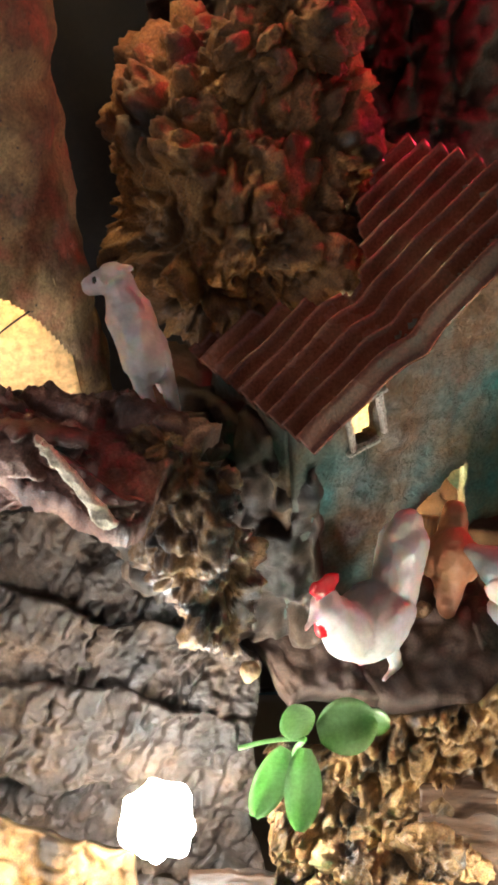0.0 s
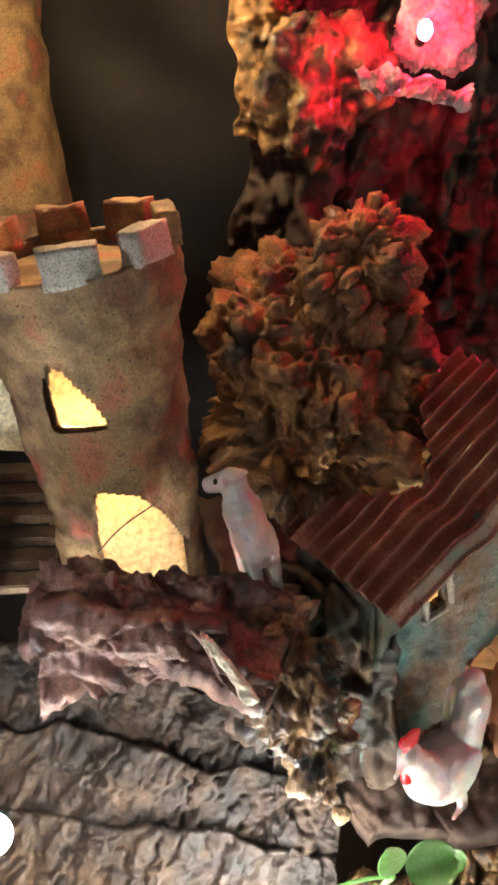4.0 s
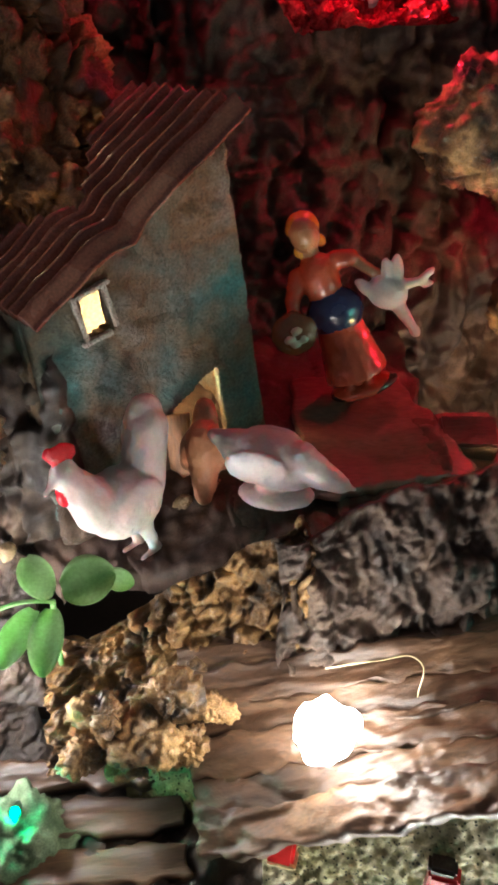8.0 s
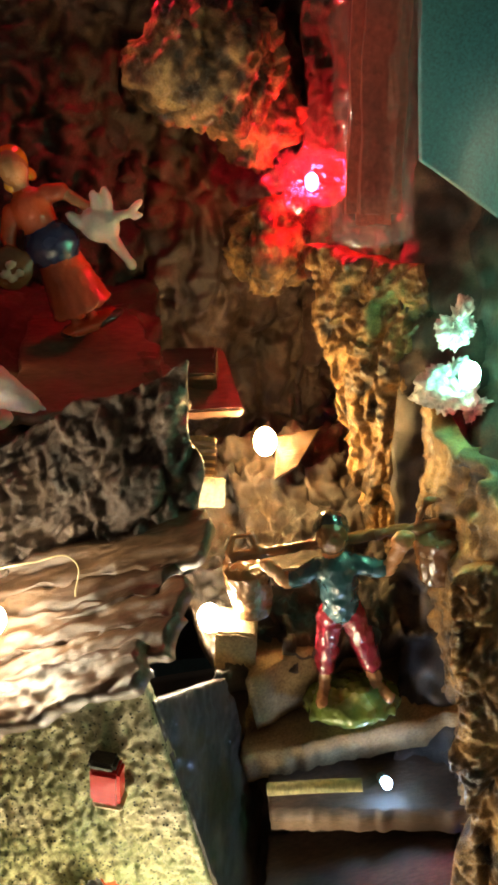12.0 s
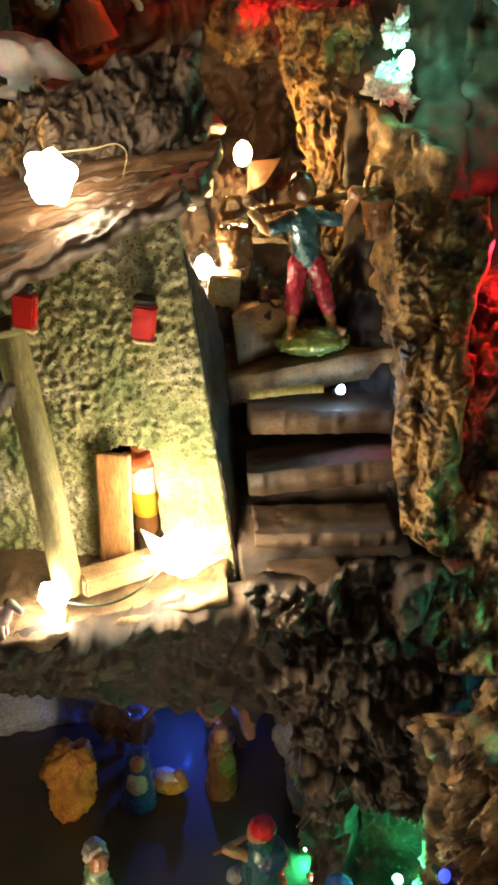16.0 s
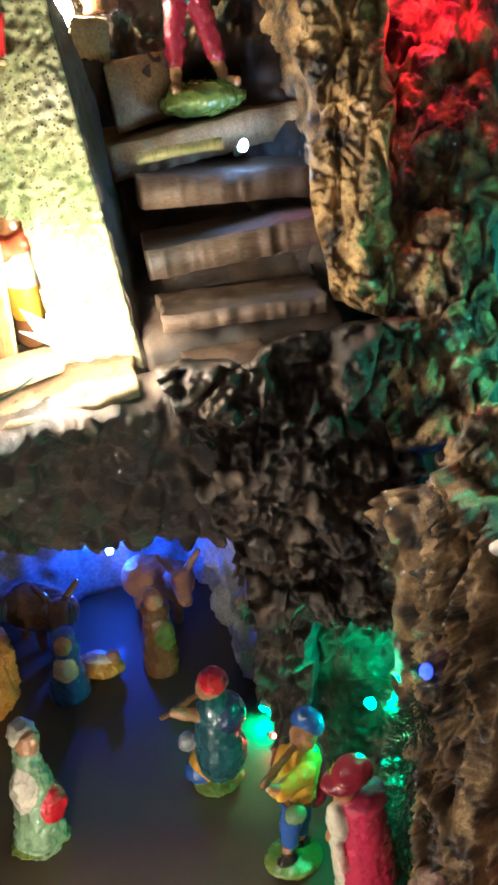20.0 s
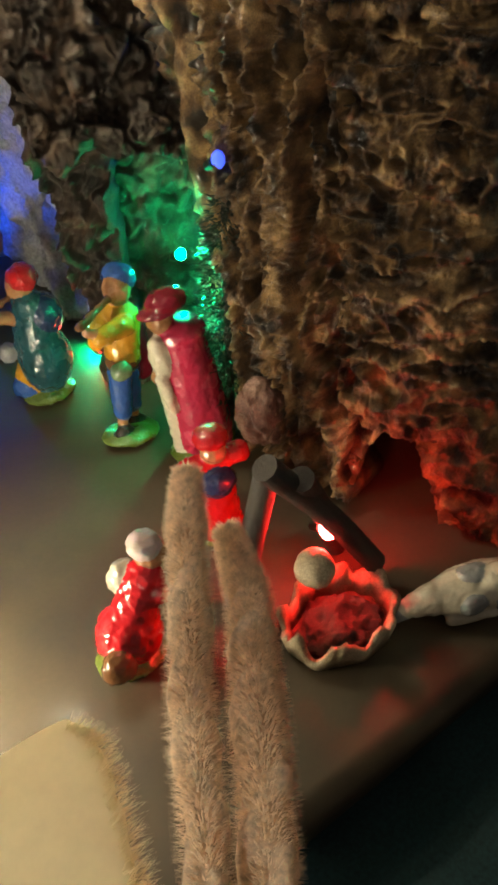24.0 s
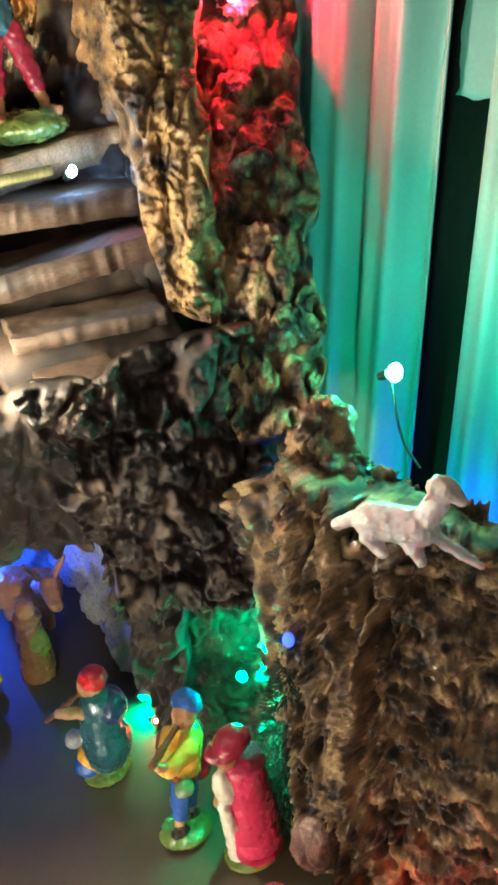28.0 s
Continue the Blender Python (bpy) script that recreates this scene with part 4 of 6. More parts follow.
for kind, place, k in BULBS:
    lamp = empty("fairy_light", place)
    bm = bmesh.new()
    bmesh.ops.create_icosphere(bm, subdivisions=3 if k < 2.2 else 4, radius=0.003 * k, matrix=Matrix.Diagonal((1, 1, 1.35 if k < 2.2 else 1.08, 1)))
    # the largest bulbs are swollen: glare round the lamp is put into their shape
    if k > 2.2:
        for v in bm.verts:
            d = v.co.normalized()
            v.co *= 0.92 + 0.35 * noise.noise(d * 1.7 + Vector((k, 7, 1)))
    smooth_all(part("bulb", bm, LAMPS[kind], lamp))
    bm = bmesh.new()
    cone_between(bm, (0, 0.0036 * k + 0.005, -0.0022 * k - 0.003), (0, 0.003 * k, -0.0018 * k), 0.0022, 0.0026, 10)
    part("socket", bm, SOCKET, lamp)
    tagged(lamp, "small lit " + LAMP_WORDS[kind] + " fairy light bulb", "fairy light", group="fairy lights")
    if place == (0.153, 0.06, 1.108):
        for j in range(6):
            bm = bmesh.new()
            a = 2 * math.pi * j / 6 + 0.3
            d = Vector((math.cos(a), math.sin(a), 0))
            s = Vector((-math.sin(a), math.cos(a), 0))
            pts = [Vector((0, 0, -0.004)) + d * 0.003, d * 0.014 + s * 0.006 + Vector((0, 0, -0.001)), d * 0.024 + Vector((0, 0, 0.006)), d * 0.014 - s * 0.006 + Vector((0, 0, -0.001))]
            lo = [bm.verts.new(p) for p in pts]
            hi = [bm.verts.new(p + Vector((0, 0, 0.0008))) for p in pts]
            bm.faces.new(lo[::-1])
            bm.faces.new(hi)
            for i in range(4):
                bm.faces.new([lo[i], lo[(i + 1) % 4], hi[(i + 1) % 4], hi[i]])
            part("petal", bm, PETAL, lamp)

# ---- figurines: one plain painted mesh each ----
def paint(name, colour, rough=0.25, coat=0.5, var=0.25):
    c = np.array(colour)
    return surface(name, [tuple(c * (1 - var)), tuple(c), tuple(np.minimum(c * (1 + var), 0.9))], 200, rough, 0.25, coat=coat, grain=4, bump_size=0.0002, mottle=(0.92, 1.06))


P = {"wine": paint("wine_red_paint", (0.26, 0.012, 0.03)), "white": paint("ivory_plastic", (0.54, 0.45, 0.43), 0.4, 0.1, 0.08), "red": paint("red_paint", (0.55, 0.012, 0.02)), "pink": paint("crimson_paint", (0.5, 0.03, 0.08)), "brown": paint("brown_paint", (0.16, 0.068, 0.026)),
     "skin": paint("tan_paint", (0.4, 0.19, 0.09)), "blue": paint("blue_paint", (0.03, 0.09, 0.32)), "teal": paint("teal_paint", (0.02, 0.08, 0.1)), "navy": paint("navy_paint", (0.02, 0.03, 0.09)),
     "yellow": paint("ochre_paint", (0.6, 0.3, 0.03)), "orange": paint("orange_paint", (0.5, 0.085, 0.035)), "green": paint("olive_paint", (0.12, 0.16, 0.03)), "dark": paint("dark_paint", (0.03, 0.02, 0.015)),
     "cream": paint("cream_paint", (0.62, 0.55, 0.42)), "grey": paint("grey_paint", (0.3, 0.3, 0.3)), "moss": paint("mossy_paint", (0.2, 0.3, 0.16)), "peach": paint("tan_plastic", (0.45, 0.2, 0.1), 0.45, 0.1)}


P["white"].node_tree.nodes["Principled BSDF"].inputs["Subsurface Weight"].default_value = 0.5
P["white"].node_tree.nodes["Principled BSDF"].inputs["Subsurface Scale"].default_value = 0.004


def figurine(name, shapes, m, label, category="figurine", voxel=0.0007, rough=0.0, seed=0, smooth=2):
    """Melts simple solids into one smooth mesh. shapes in millimetres: (paint, 'rod', p, q, r0, r1) or (paint, 'egg', centre, radii, turn)."""
    bm = bmesh.new()
    mats = []
    for sh in shapes:
        if sh[0] not in mats:
            mats.append(sh[0])
        if sh[1] in ("rod", "cone"):
            p, q, r0, r1 = Vector(sh[2]) / 1000, Vector(sh[3]) / 1000, sh[4] / 1000, sh[5] / 1000
            cone_between(bm, p, q, r0, r1, 20)
            for c, r in ((p, r0), (q, r1)) if sh[1] == "rod" else ():
                bmesh.ops.create_uvsphere(bm, u_segments=16, v_segments=10, radius=r, matrix=Matrix.Translation(c))
        else:
            rot = Euler([radians(a) for a in (sh[4] if len(sh) > 4 else (0, 0, 0))]).to_matrix().to_4x4()
            bmesh.ops.create_uvsphere(bm, u_segments=28, v_segments=18, radius=1, matrix=Matrix.Translation(Vector(sh[2]) / 1000) @ rot @ Matrix.Diagonal((*[r / 1000 for r in sh[3]], 1)))
    raw = bpy.data.meshes.new(name)
    bm.to_mesh(raw)
    bm.free()
    tmp = new("melt", raw)
    mod = tmp.modifiers.new("melt", "REMESH")
    mod.mode, mod.voxel_size = "VOXEL", voxel
    me = bpy.data.meshes.new_from_object(tmp.evaluated_get(bpy.context.evaluated_depsgraph_get()))
    bpy.data.objects.remove(tmp)
    bm = bmesh.new()
    bm.from_mesh(me)
    for k in range(smooth):
        bmesh.ops.smooth_vert(bm, verts=bm.verts, factor=0.5, use_axis_x=True, use_axis_y=True, use_axis_z=True)
    bm.to_mesh(me)
    bm.free()
    n = len(me.vertices)
    co, nr = np.zeros(n * 3), np.zeros(n * 3)
    me.vertices.foreach_get("co", co)
    me.vertices.foreach_get("normal", nr)
    co, nr = co.reshape(-1, 3), nr.reshape(-1, 3)
    if rough:
        co = co + nr * (rough * fbm(co / 0.0035, 3, seed))[:, None]
        me.vertices.foreach_set("co", co.ravel())
    k = len(me.polygons)
    pc = np.zeros(k * 3)
    me.polygons.foreach_get("center", pc)
    pc = pc.reshape(-1, 3) * 1000
    best, pick = np.full(k, 1e9), np.zeros(k, int)
    for sh in shapes:
        if sh[1] in ("rod", "cone"):
            p, q = np.array(sh[2], float), np.array(sh[3], float)
            d = q - p
            t = np.clip(((pc - p) @ d) / (d @ d), 0, 1)
            dist = np.linalg.norm(pc - p - t[:, None] * d, axis=1) - (sh[4] + (sh[5] - sh[4]) * t)
        else:
            rot = np.array(Euler([radians(a) for a in (sh[4] if len(sh) > 4 else (0, 0, 0))]).to_matrix())
            r = np.array(sh[3], float)
            loc = (pc - np.array(sh[2], float)) @ rot
            dist = (np.linalg.norm(loc / r, axis=1) - 1) * r.min()
        better = dist < best
        best[better], pick[better] = dist[better], mats.index(sh[0])
    me.materials.clear()
    for c in mats:
        me.materials.append(P[c])
    me.polygons.foreach_set("material_index", pick)
    me.polygons.foreach_set("use_smooth", [True] * k)
    me.update()
    me.name = name
    ob = new(name, me)
    ob.matrix_basis = m
    return tagged(ob, label, category)


def stand(base, top, yaw):
    """A pose with its foot at base, leaning so that its own height points to top, turned by yaw degrees."""
    z = (Vector(top) - Vector(base)).normalized()
    x = Matrix.Rotation(radians(yaw), 3, "Z") @ Vector((1, 0, 0))
    x = (x - z * x.dot(z)).normalized()
    y = z.cross(x)
    return Matrix.Translation(base) @ Matrix((x, y, z)).transposed().to_4x4()


figurine("rooster_figurine", [
    ("white", "egg", (0, 0, 26), (18, 13, 15), (0, -10, 0)), ("white", "rod", (11, 0, 30), (20, 0, 47), 11, 6), ("white", "egg", (21, 0, 50), (6, 5, 5.5)),
    ("white", "rod", (26, 0, 49), (31, 0, 46), 2.2, 0.8), ("red", "egg", (20, 0, 58), (6.5, 1.5, 4)), ("red", "egg", (25, 0, 60), (2.4, 1.2, 3)), ("red", "egg", (15, 0, 57), (2.4, 1.2, 3)),
    ("red", "egg", (25, 0, 42), (2.2, 2.4, 4.5)), ("white", "rod", (-12, 0, 28), (-20, 0, 50), 9, 9.5), ("white", "egg", (-21, 0, 55), (9, 5, 9)), ("white", "egg", (-2, 9.5, 28), (12, 3, 8)), ("white", "egg", (-2, -9.5, 28), (12, 3, 8)),
    ("white", "rod", (-4, 5, 14), (-6, 5, 2), 3.5, 2.2), ("white", "rod", (-4, -5, 14), (-6, -5, 2), 3.5, 2.2), ("white", "rod", (-8, 5, 1.5), (2, 6, 1), 1.6, 1.2), ("white", "rod", (-8, -5, 1.5), (2, -6, 1), 1.6, 1.2)],
    stand((0.044, 0.212, 1.287), (0.036, 0.216, 1.35), 222), "white plastic rooster figure with red comb and wattles", "rooster figure", rough=0.0003, smooth=6)
figurine("hen_figurine", [
    ("white", "egg", (0, 0, 20), (21, 12, 12), (0, 12, 0)), ("white", "rod", (12, 0, 20), (27, 0, 13), 9, 4.5), ("white", "egg", (28, 0, 12.5), (5, 4, 4)), ("white", "rod", (32, 0, 11.5), (35, 0, 10.5), 1.4, 0.6),
    ("white", "rod", (-14, 0, 24), (-25, 0, 29), 8, 3), ("white", "egg", (-3, 10, 22), (14, 3, 8)), ("white", "egg", (-3, -10, 22), (14, 3, 8)), ("white", "egg", (0, 0, 3), (17, 11, 4)), ("white", "rod", (-2, 0, 3), (-2, 0, 14), 6, 6)],
    stand((0.104, 0.224, 1.3), (0.1, 0.222, 1.36), -28), "white plastic hen figure bending to peck", "hen figure", rough=0.0003)
figurine("brown_hen_figurine", [
    ("peach", "egg", (0, 0, 20), (12, 9, 14), (0, 25, 0)), ("peach", "rod", (6, 0, 14), (13, 0, 5), 7, 4), ("peach", "egg", (14, 0, 4), (4, 3.5, 3.5)), ("peach", "rod", (-7, 0, 26), (-10, 0, 34), 6, 5), ("peach", "egg", (0, 8, 18), (8, 3, 8)), ("peach", "egg", (0, -8, 18), (8, 3, 8)), ("peach", "egg", (0, 0, 2), (9, 7, 2))],
    stand((0.076, 0.245, 1.296), (0.075, 0.243, 1.36), -100), "tan plastic hen figure in the hut doorway", "hen figure", rough=0.0004)
figurine("sheep_figurine", [
    ("white", "rod", (-9, 0, 24), (5, 0, 36), 8.2, 8), ("white", "rod", (5, 0, 37), (8, 0, 46), 7, 5.2), ("white", "rod", (8, 2, 48), (13, 9, 46), 4.8, 3), ("white", "rod", (8, -2, 50.5), (5, -5, 51), 1.6, 1.2), ("white", "rod", (4, 4, 50.5), (1, 5, 50), 1.6, 1.2), ("white", "egg", (6, 1, 51.5), (4, 4, 2.4)),
    ("dark", "egg", (7.5, 7.5, 50), (1, 0.8, 1)), ("white", "rod", (9, 4, 26), (9, 4, 1), 2.8, 1.8), ("white", "rod", (9, -4, 26), (9, -4, 1), 2.8, 1.8), ("white", "rod", (-11, 4, 22), (-12, 4, 1), 3.4, 1.8), ("white", "rod", (-11, -4, 22), (-12, -4, 1), 3.4, 1.8)],
    stand((-0.035, 0.252, 1.383), (-0.045, 0.252, 1.44), 110), "small white plastic sheep figure on the bark ledge", "sheep figure", rough=0.0005)
figurine("lamb_figurine", [
    ("white", "rod", (-11, 0, 14), (12, 0, 17), 9, 9.5), ("white", "rod", (14, 0, 20), (19, 0, 34), 7, 5.5), ("white", "egg", (20, 0, 40), (7.5, 6, 6.5)), ("white", "rod", (24, 0, 40), (29, 0, 37), 4.5, 3), ("white", "rod", (17, 4, 41), (14, 6.5, 37), 1.8, 1.4), ("white", "rod", (17, -4, 41), (14, -6.5, 37), 1.8, 1.4), ("white", "egg", (18, 0, 44), (4, 4.5, 3)),
    ("white", "rod", (-17, 0, 14), (-28, 0, 6), 4, 3), ("white", "rod", (16, 4, 12), (42, 5, 1), 3.5, 1.8), ("white", "rod", (10, -4, 10), (16, -5, 2), 5, 3), ("white", "rod", (-10, 5, 8), (-2, 7, 2), 5, 3), ("white", "rod", (-10, -5, 8), (-2, -7, 2), 5, 3)],
    stand((0.28, -0.088, 1.04), (0.281, -0.089, 1.1), -63) @ Matrix.Scale(0.86, 4), "white plastic lamb figure lying on the cork stump", "lamb figure", rough=0.0006)
figurine("lying_sheep_figurine", [
    ("cream", "egg", (0, 0, 9), (24, 11, 10)), ("cream", "rod", (-20, 0, 9), (-30, 0, 8), 7, 4.5), ("grey", "rod", (-30, 0, 7), (-35, 0, 4), 4, 2.5), ("cream", "rod", (-14, -8, 3), (4, -10, 2), 3, 2), ("cream", "egg", (8, -3, 14), (12, 7, 7)), ("grey", "egg", (-6, -9.5, 10), (6, 3, 5)), ("grey", "egg", (8, -9.5, 9), (5, 3, 5)), ("grey", "egg", (17, -7, 11), (4, 3, 4)), ("grey", "egg", (-2, 0, 18), (7, 5, 2.4))],
    stand((0.268, -0.2, 0.8185), (0.268, -0.2, 0.9), -20), "cream sheep figure lying beside the stump", "sheep figure", rough=0.0004, smooth=4)
figurine("goose_woman_figurine", [
    ("dark", "egg", (3, 0, 3), (17, 12, 4)), ("skin", "rod", (-3, -6, 4), (-2, -3, 14), 2.6, 2.6), ("skin", "rod", (6, -6, 4), (5, -3, 14), 2.6, 2.6), ("orange", "cone", (2, 0, 11), (1.5, 0, 40), 15.5, 10), ("orange", "rod", (-7, -9, 13), (-3, -7, 34), 3.2, 2.4), ("orange", "rod", (2, -12, 12), (1, -8, 34), 3.2, 2.4), ("orange", "rod", (11, -9, 13), (6, -6, 34), 3.2, 2.4),
    ("navy", "egg", (2, -3, 44), (13.2, 9.5, 11.5)), ("orange", "rod", (0.5, 0, 54), (0, 0, 63), 8.6, 9.6), ("orange", "rod", (-9, 0, 64), (-15, -3, 55), 4.6, 4), ("orange", "rod", (-15, -3, 55), (-17, -6, 47), 3.6, 2.8), ("orange", "rod", (9, 0, 66), (16, -1, 65), 4.6, 4.2), ("skin", "rod", (16, -1, 65), (26, -3, 53), 3, 2.4),
    ("skin", "rod", (0, 0, 70), (0, 0, 76), 3.8, 3.8), ("skin", "egg", (0, -1, 82), (7, 7.6, 8.4)), ("yellow", "egg", (0, 1.6, 84.5), (7.9, 7.6, 7.4)), ("yellow", "egg", (6, 3, 76), (2.4, 2.4, 3)), ("yellow", "egg", (-5, -1, 75), (2.2, 2, 3)),
    ("brown", "egg", (-19, -9, 42), (10.6, 4, 10.6)), ("brown", "egg", (-19, -5, 42), (9.4, 6, 9.4)), ("cream", "egg", (-17, -13, 44), (2.4, 1.6, 1.7)), ("cream", "egg", (-21, -13, 41), (2.4, 1.6, 1.7)), ("cream", "egg", (-19, -13, 38), (2.1, 1.6, 1.6)), ("cream", "egg", (-15, -13, 39), (1.8, 1.4, 1.5)),
    ("white", "egg", (27, -5, 45), (9.5, 5.5, 8), (0, 40, 0)), ("white", "rod", (29, -5, 40), (33, -6, 26), 3.8, 2), ("white", "egg", (33.5, -6, 23.5), (2.6, 2.2, 3)), ("white", "egg", (34, -5, 53), (3.2, 2.2, 8), (0, 15, 0)), ("white", "egg", (30, -6, 55), (2.6, 2, 6), (0, 5, 0)), ("white", "egg", (19, -6, 50), (3, 2.2, 7), (0, -35, 0)), ("white", "rod", (34, -5, 46), (44, -5, 45), 2.8, 1.8), ("white", "egg", (46, -5, 47), (4.5, 2, 1.8), (0, -20, 0)), ("white", "egg", (45, -5, 42.5), (3, 1.8, 1.6))],
    stand((0.153, 0.289, 1.313), (0.1255, 0.3, 1.4), -8), "painted woman figure in orange and blue with basket and goose", "woman figurine", rough=0.00025)
figurine("water_carrier_figurine", [
    ("green", "egg", (0, 0, 2), (22, 17, 8)), ("skin", "rod", (-12, -2, 8), (-10, 0, 20), 2.6, 3.2), ("skin", "rod", (13, -2, 8), (9, 0, 20), 2.6, 3.2), ("skin", "rod", (-13, -9, 8), (-12, -1, 9), 2.4, 2.4), ("skin", "rod", (17, -8, 8), (13, -1, 9), 2.4, 2.4),
    ("wine", "rod", (-10, 0, 21), (-6, 0, 47), 4.7, 5.8), ("wine", "rod", (10, 0, 21), (4, 0, 47), 4.7, 5.8), ("teal", "rod", (-1, 0, 51), (-1, 0, 69), 7.6, 9), ("teal", "rod", (-9, 0, 71), (-19, -2, 67), 4.4, 3.8), ("teal", "rod", (7, 0, 71), (17, -2, 69), 4.4, 3.8),
    ("skin", "rod", (-22, -2, 66), (-30, -4, 76), 3, 2.6), ("skin", "rod", (20, -2, 68), (26, -4, 80), 3, 2.6), ("skin", "egg", (27, -4, 83), (4.5, 4, 4)), ("skin", "rod", (-2, 0, 74), (-2, 0, 80), 4, 4), ("brown", "egg", (-2, -1, 86), (6.6, 7, 8)), ("dark", "egg", (-2, 1.6, 88.5), (7.4, 7.2, 7.4)),
    ("brown", "rod", (-46, 8, 74), (46, 8, 83), 2.4, 2.4), ("brown", "cone", (-40, 8, 46), (-40, 8, 68), 8.5, 10.5), ("grey", "egg", (-40, 8, 68), (8.5, 8.5, 1.6)), ("brown", "rod", (-50, 8, 68), (-44, 8, 84), 1.4, 1.4), ("brown", "rod", (-30, 8, 68), (-37, 8, 84), 1.4, 1.4), ("brown", "rod", (-44, 8, 84), (-37, 8, 84), 1.4, 1.4),
    ("brown", "cone", (42, 8, 56), (42, 8, 78), 8.5, 10.5), ("grey", "egg", (42, 8, 78), (8.5, 8.5, 1.6)), ("brown", "rod", (32, 8, 78), (38, 8, 94), 1.4, 1.4), ("brown", "rod", (52, 8, 78), (46, 8, 94), 1.4, 1.4), ("brown", "rod", (38, 8, 94), (46, 8, 94), 1.4, 1.4)] + [("green", "rod", (-18 + 4 * k, -14.5 + abs(k - 4.5) * 0.8, 1), (-14 + 3.2 * k, -3, 9.5), 1.4, 1.2) for k in range(10)],
    stand((0.251, 0.155, 1.175), (0.245, 0.168, 1.27), -14), "painted water carrier figure with yoke and two buckets", "man figurine", rough=0.0007)
BASE = ("green", "egg", (0, 0, 1.5), (17, 14, 4))
figurine("musician_figurine", [BASE, ("yellow", "egg", (4, -6, 12), (10, 10, 12)), ("teal", "egg", (-1, 2, 22), (16, 14, 20)), ("blue", "egg", (6, -8, 8), (11, 9, 8)), ("teal", "rod", (0, 0, 34), (0, 0, 54), 13, 10), ("navy", "egg", (-4, 4, 48), (12, 11, 13)), ("skin", "rod", (10, -6, 50), (18, -14, 54), 4, 3), ("skin", "egg", (1, -3, 66), (7, 7.5, 8)),
    ("red", "egg", (0, 0, 71), (8.5, 8.5, 8)), ("brown", "rod", (6, -9, 60), (24, -18, 52), 1.8, 1.6), ("grey", "egg", (12, -12, 30), (6, 5, 6))],
    stand((0.204, 0.058, 0.8185), (0.206, 0.066, 0.9), 205), "glossy painted kneeling musician figure in teal robe", "man figurine", rough=0.0006, seed=3)
figurine("piper_figurine", [BASE, ("dark", "egg", (-6, -2, 5), (6, 4, 4)), ("dark", "egg", (7, 3, 5), (6, 4, 4)), ("skin", "rod", (-5, 0, 7), (-4, 0, 16), 2.8, 3), ("skin", "rod", (7, 4, 7), (6, 3, 16), 2.8, 3), ("blue", "rod", (-4, 0, 16), (-3, 0, 38), 5, 6.5), ("blue", "rod", (6, 3, 16), (3, 1, 38), 5, 6.5),
    ("brown", "egg", (0, 0, 44), (10, 9, 7)), ("yellow", "rod", (0, 0, 46), (1, 0, 66), 9, 10), ("wine", "rod", (9, 3, 64), (15, 4, 34), 7, 7.5), ("yellow", "rod", (-4, -9, 66), (-22, -12, 66), 5.5, 4.5), ("yellow", "rod", (-4, 7, 66), (-20, -6, 62), 5.5, 4.5), ("skin", "rod", (-22, -12, 67), (-28, -10, 70), 3, 2.4),
    ("skin", "egg", (0, -1, 82), (7.5, 7, 8.5)), ("blue", "egg", (4, 1, 87), (9, 9, 7), (0, 25, 0)), ("brown", "rod", (-8, -3, 79), (-32, -10, 74), 1.8, 2.2), ("moss", "egg", (-10, -10, 44), (6, 5, 5))],
    stand((0.2185, -0.007, 0.8185), (0.23, 0.005, 0.92), 12), "glossy painted piper figure with blue cap and yellow sleeves", "man figurine", rough=0.0004, seed=4)
figurine("cloaked_figurine", [BASE, ("cream", "rod", (-9, 0, 6), (-9, 0, 54), 5.5, 5), ("pink", "cone", (2, 0, 9), (2, 0, 62), 15, 11.5), ("pink", "rod", (8, -8, 10), (6, -4, 58), 4, 4), ("pink", "egg", (3, 0, 63), (12, 12, 7)), ("cream", "egg", (-10, -2, 56), (5, 6, 11)), ("skin", "egg", (-5, 0, 72), (6, 6.4, 7.4)), ("wine", "egg", (0, 0, 79), (10, 9, 5.5)), ("wine", "egg", (-4, 0, 76), (11, 9, 1.8)), ("cream", "rod", (-13, -4, 46), (-12, -6, 30), 3, 2.4), ("skin", "egg", (-12, 0, 46), (4, 4, 4))],
    stand((0.243, -0.04, 0.8185), (0.236, -0.03, 0.905), -5) @ Matrix.Scale(1.08, 4), "glossy painted figure in a crimson cloak and red hat", "figurine", rough=0.0004, seed=5)
figurine("kneeling_shepherd_figurine", [("green", "egg", (0, 0, 1.5), (16, 13, 3.5)), ("red", "egg", (0, 0, 14), (14, 13, 13)), ("cream", "rod", (-4, 8, 10), (8, 12, 8), 4, 3), ("red", "rod", (2, 0, 20), (10, 0, 36), 10, 8), ("cream", "egg", (6, 8, 34), (7, 6, 8)), ("brown", "egg", (-12, -8, 10), (8, 6, 7)), ("skin", "egg", (14, 0, 46), (6.5, 6, 7)), ("white", "egg", (12, 1, 50), (7, 7, 6)), ("red", "rod", (10, -8, 32), (20, -8, 24), 4, 3)],
    stand((0.142, -0.132, 0.8185), (0.148, -0.128, 0.88), 10), "glossy red kneeling shepherd figure by the fire", "man figurine", rough=0.0006, seed=6)
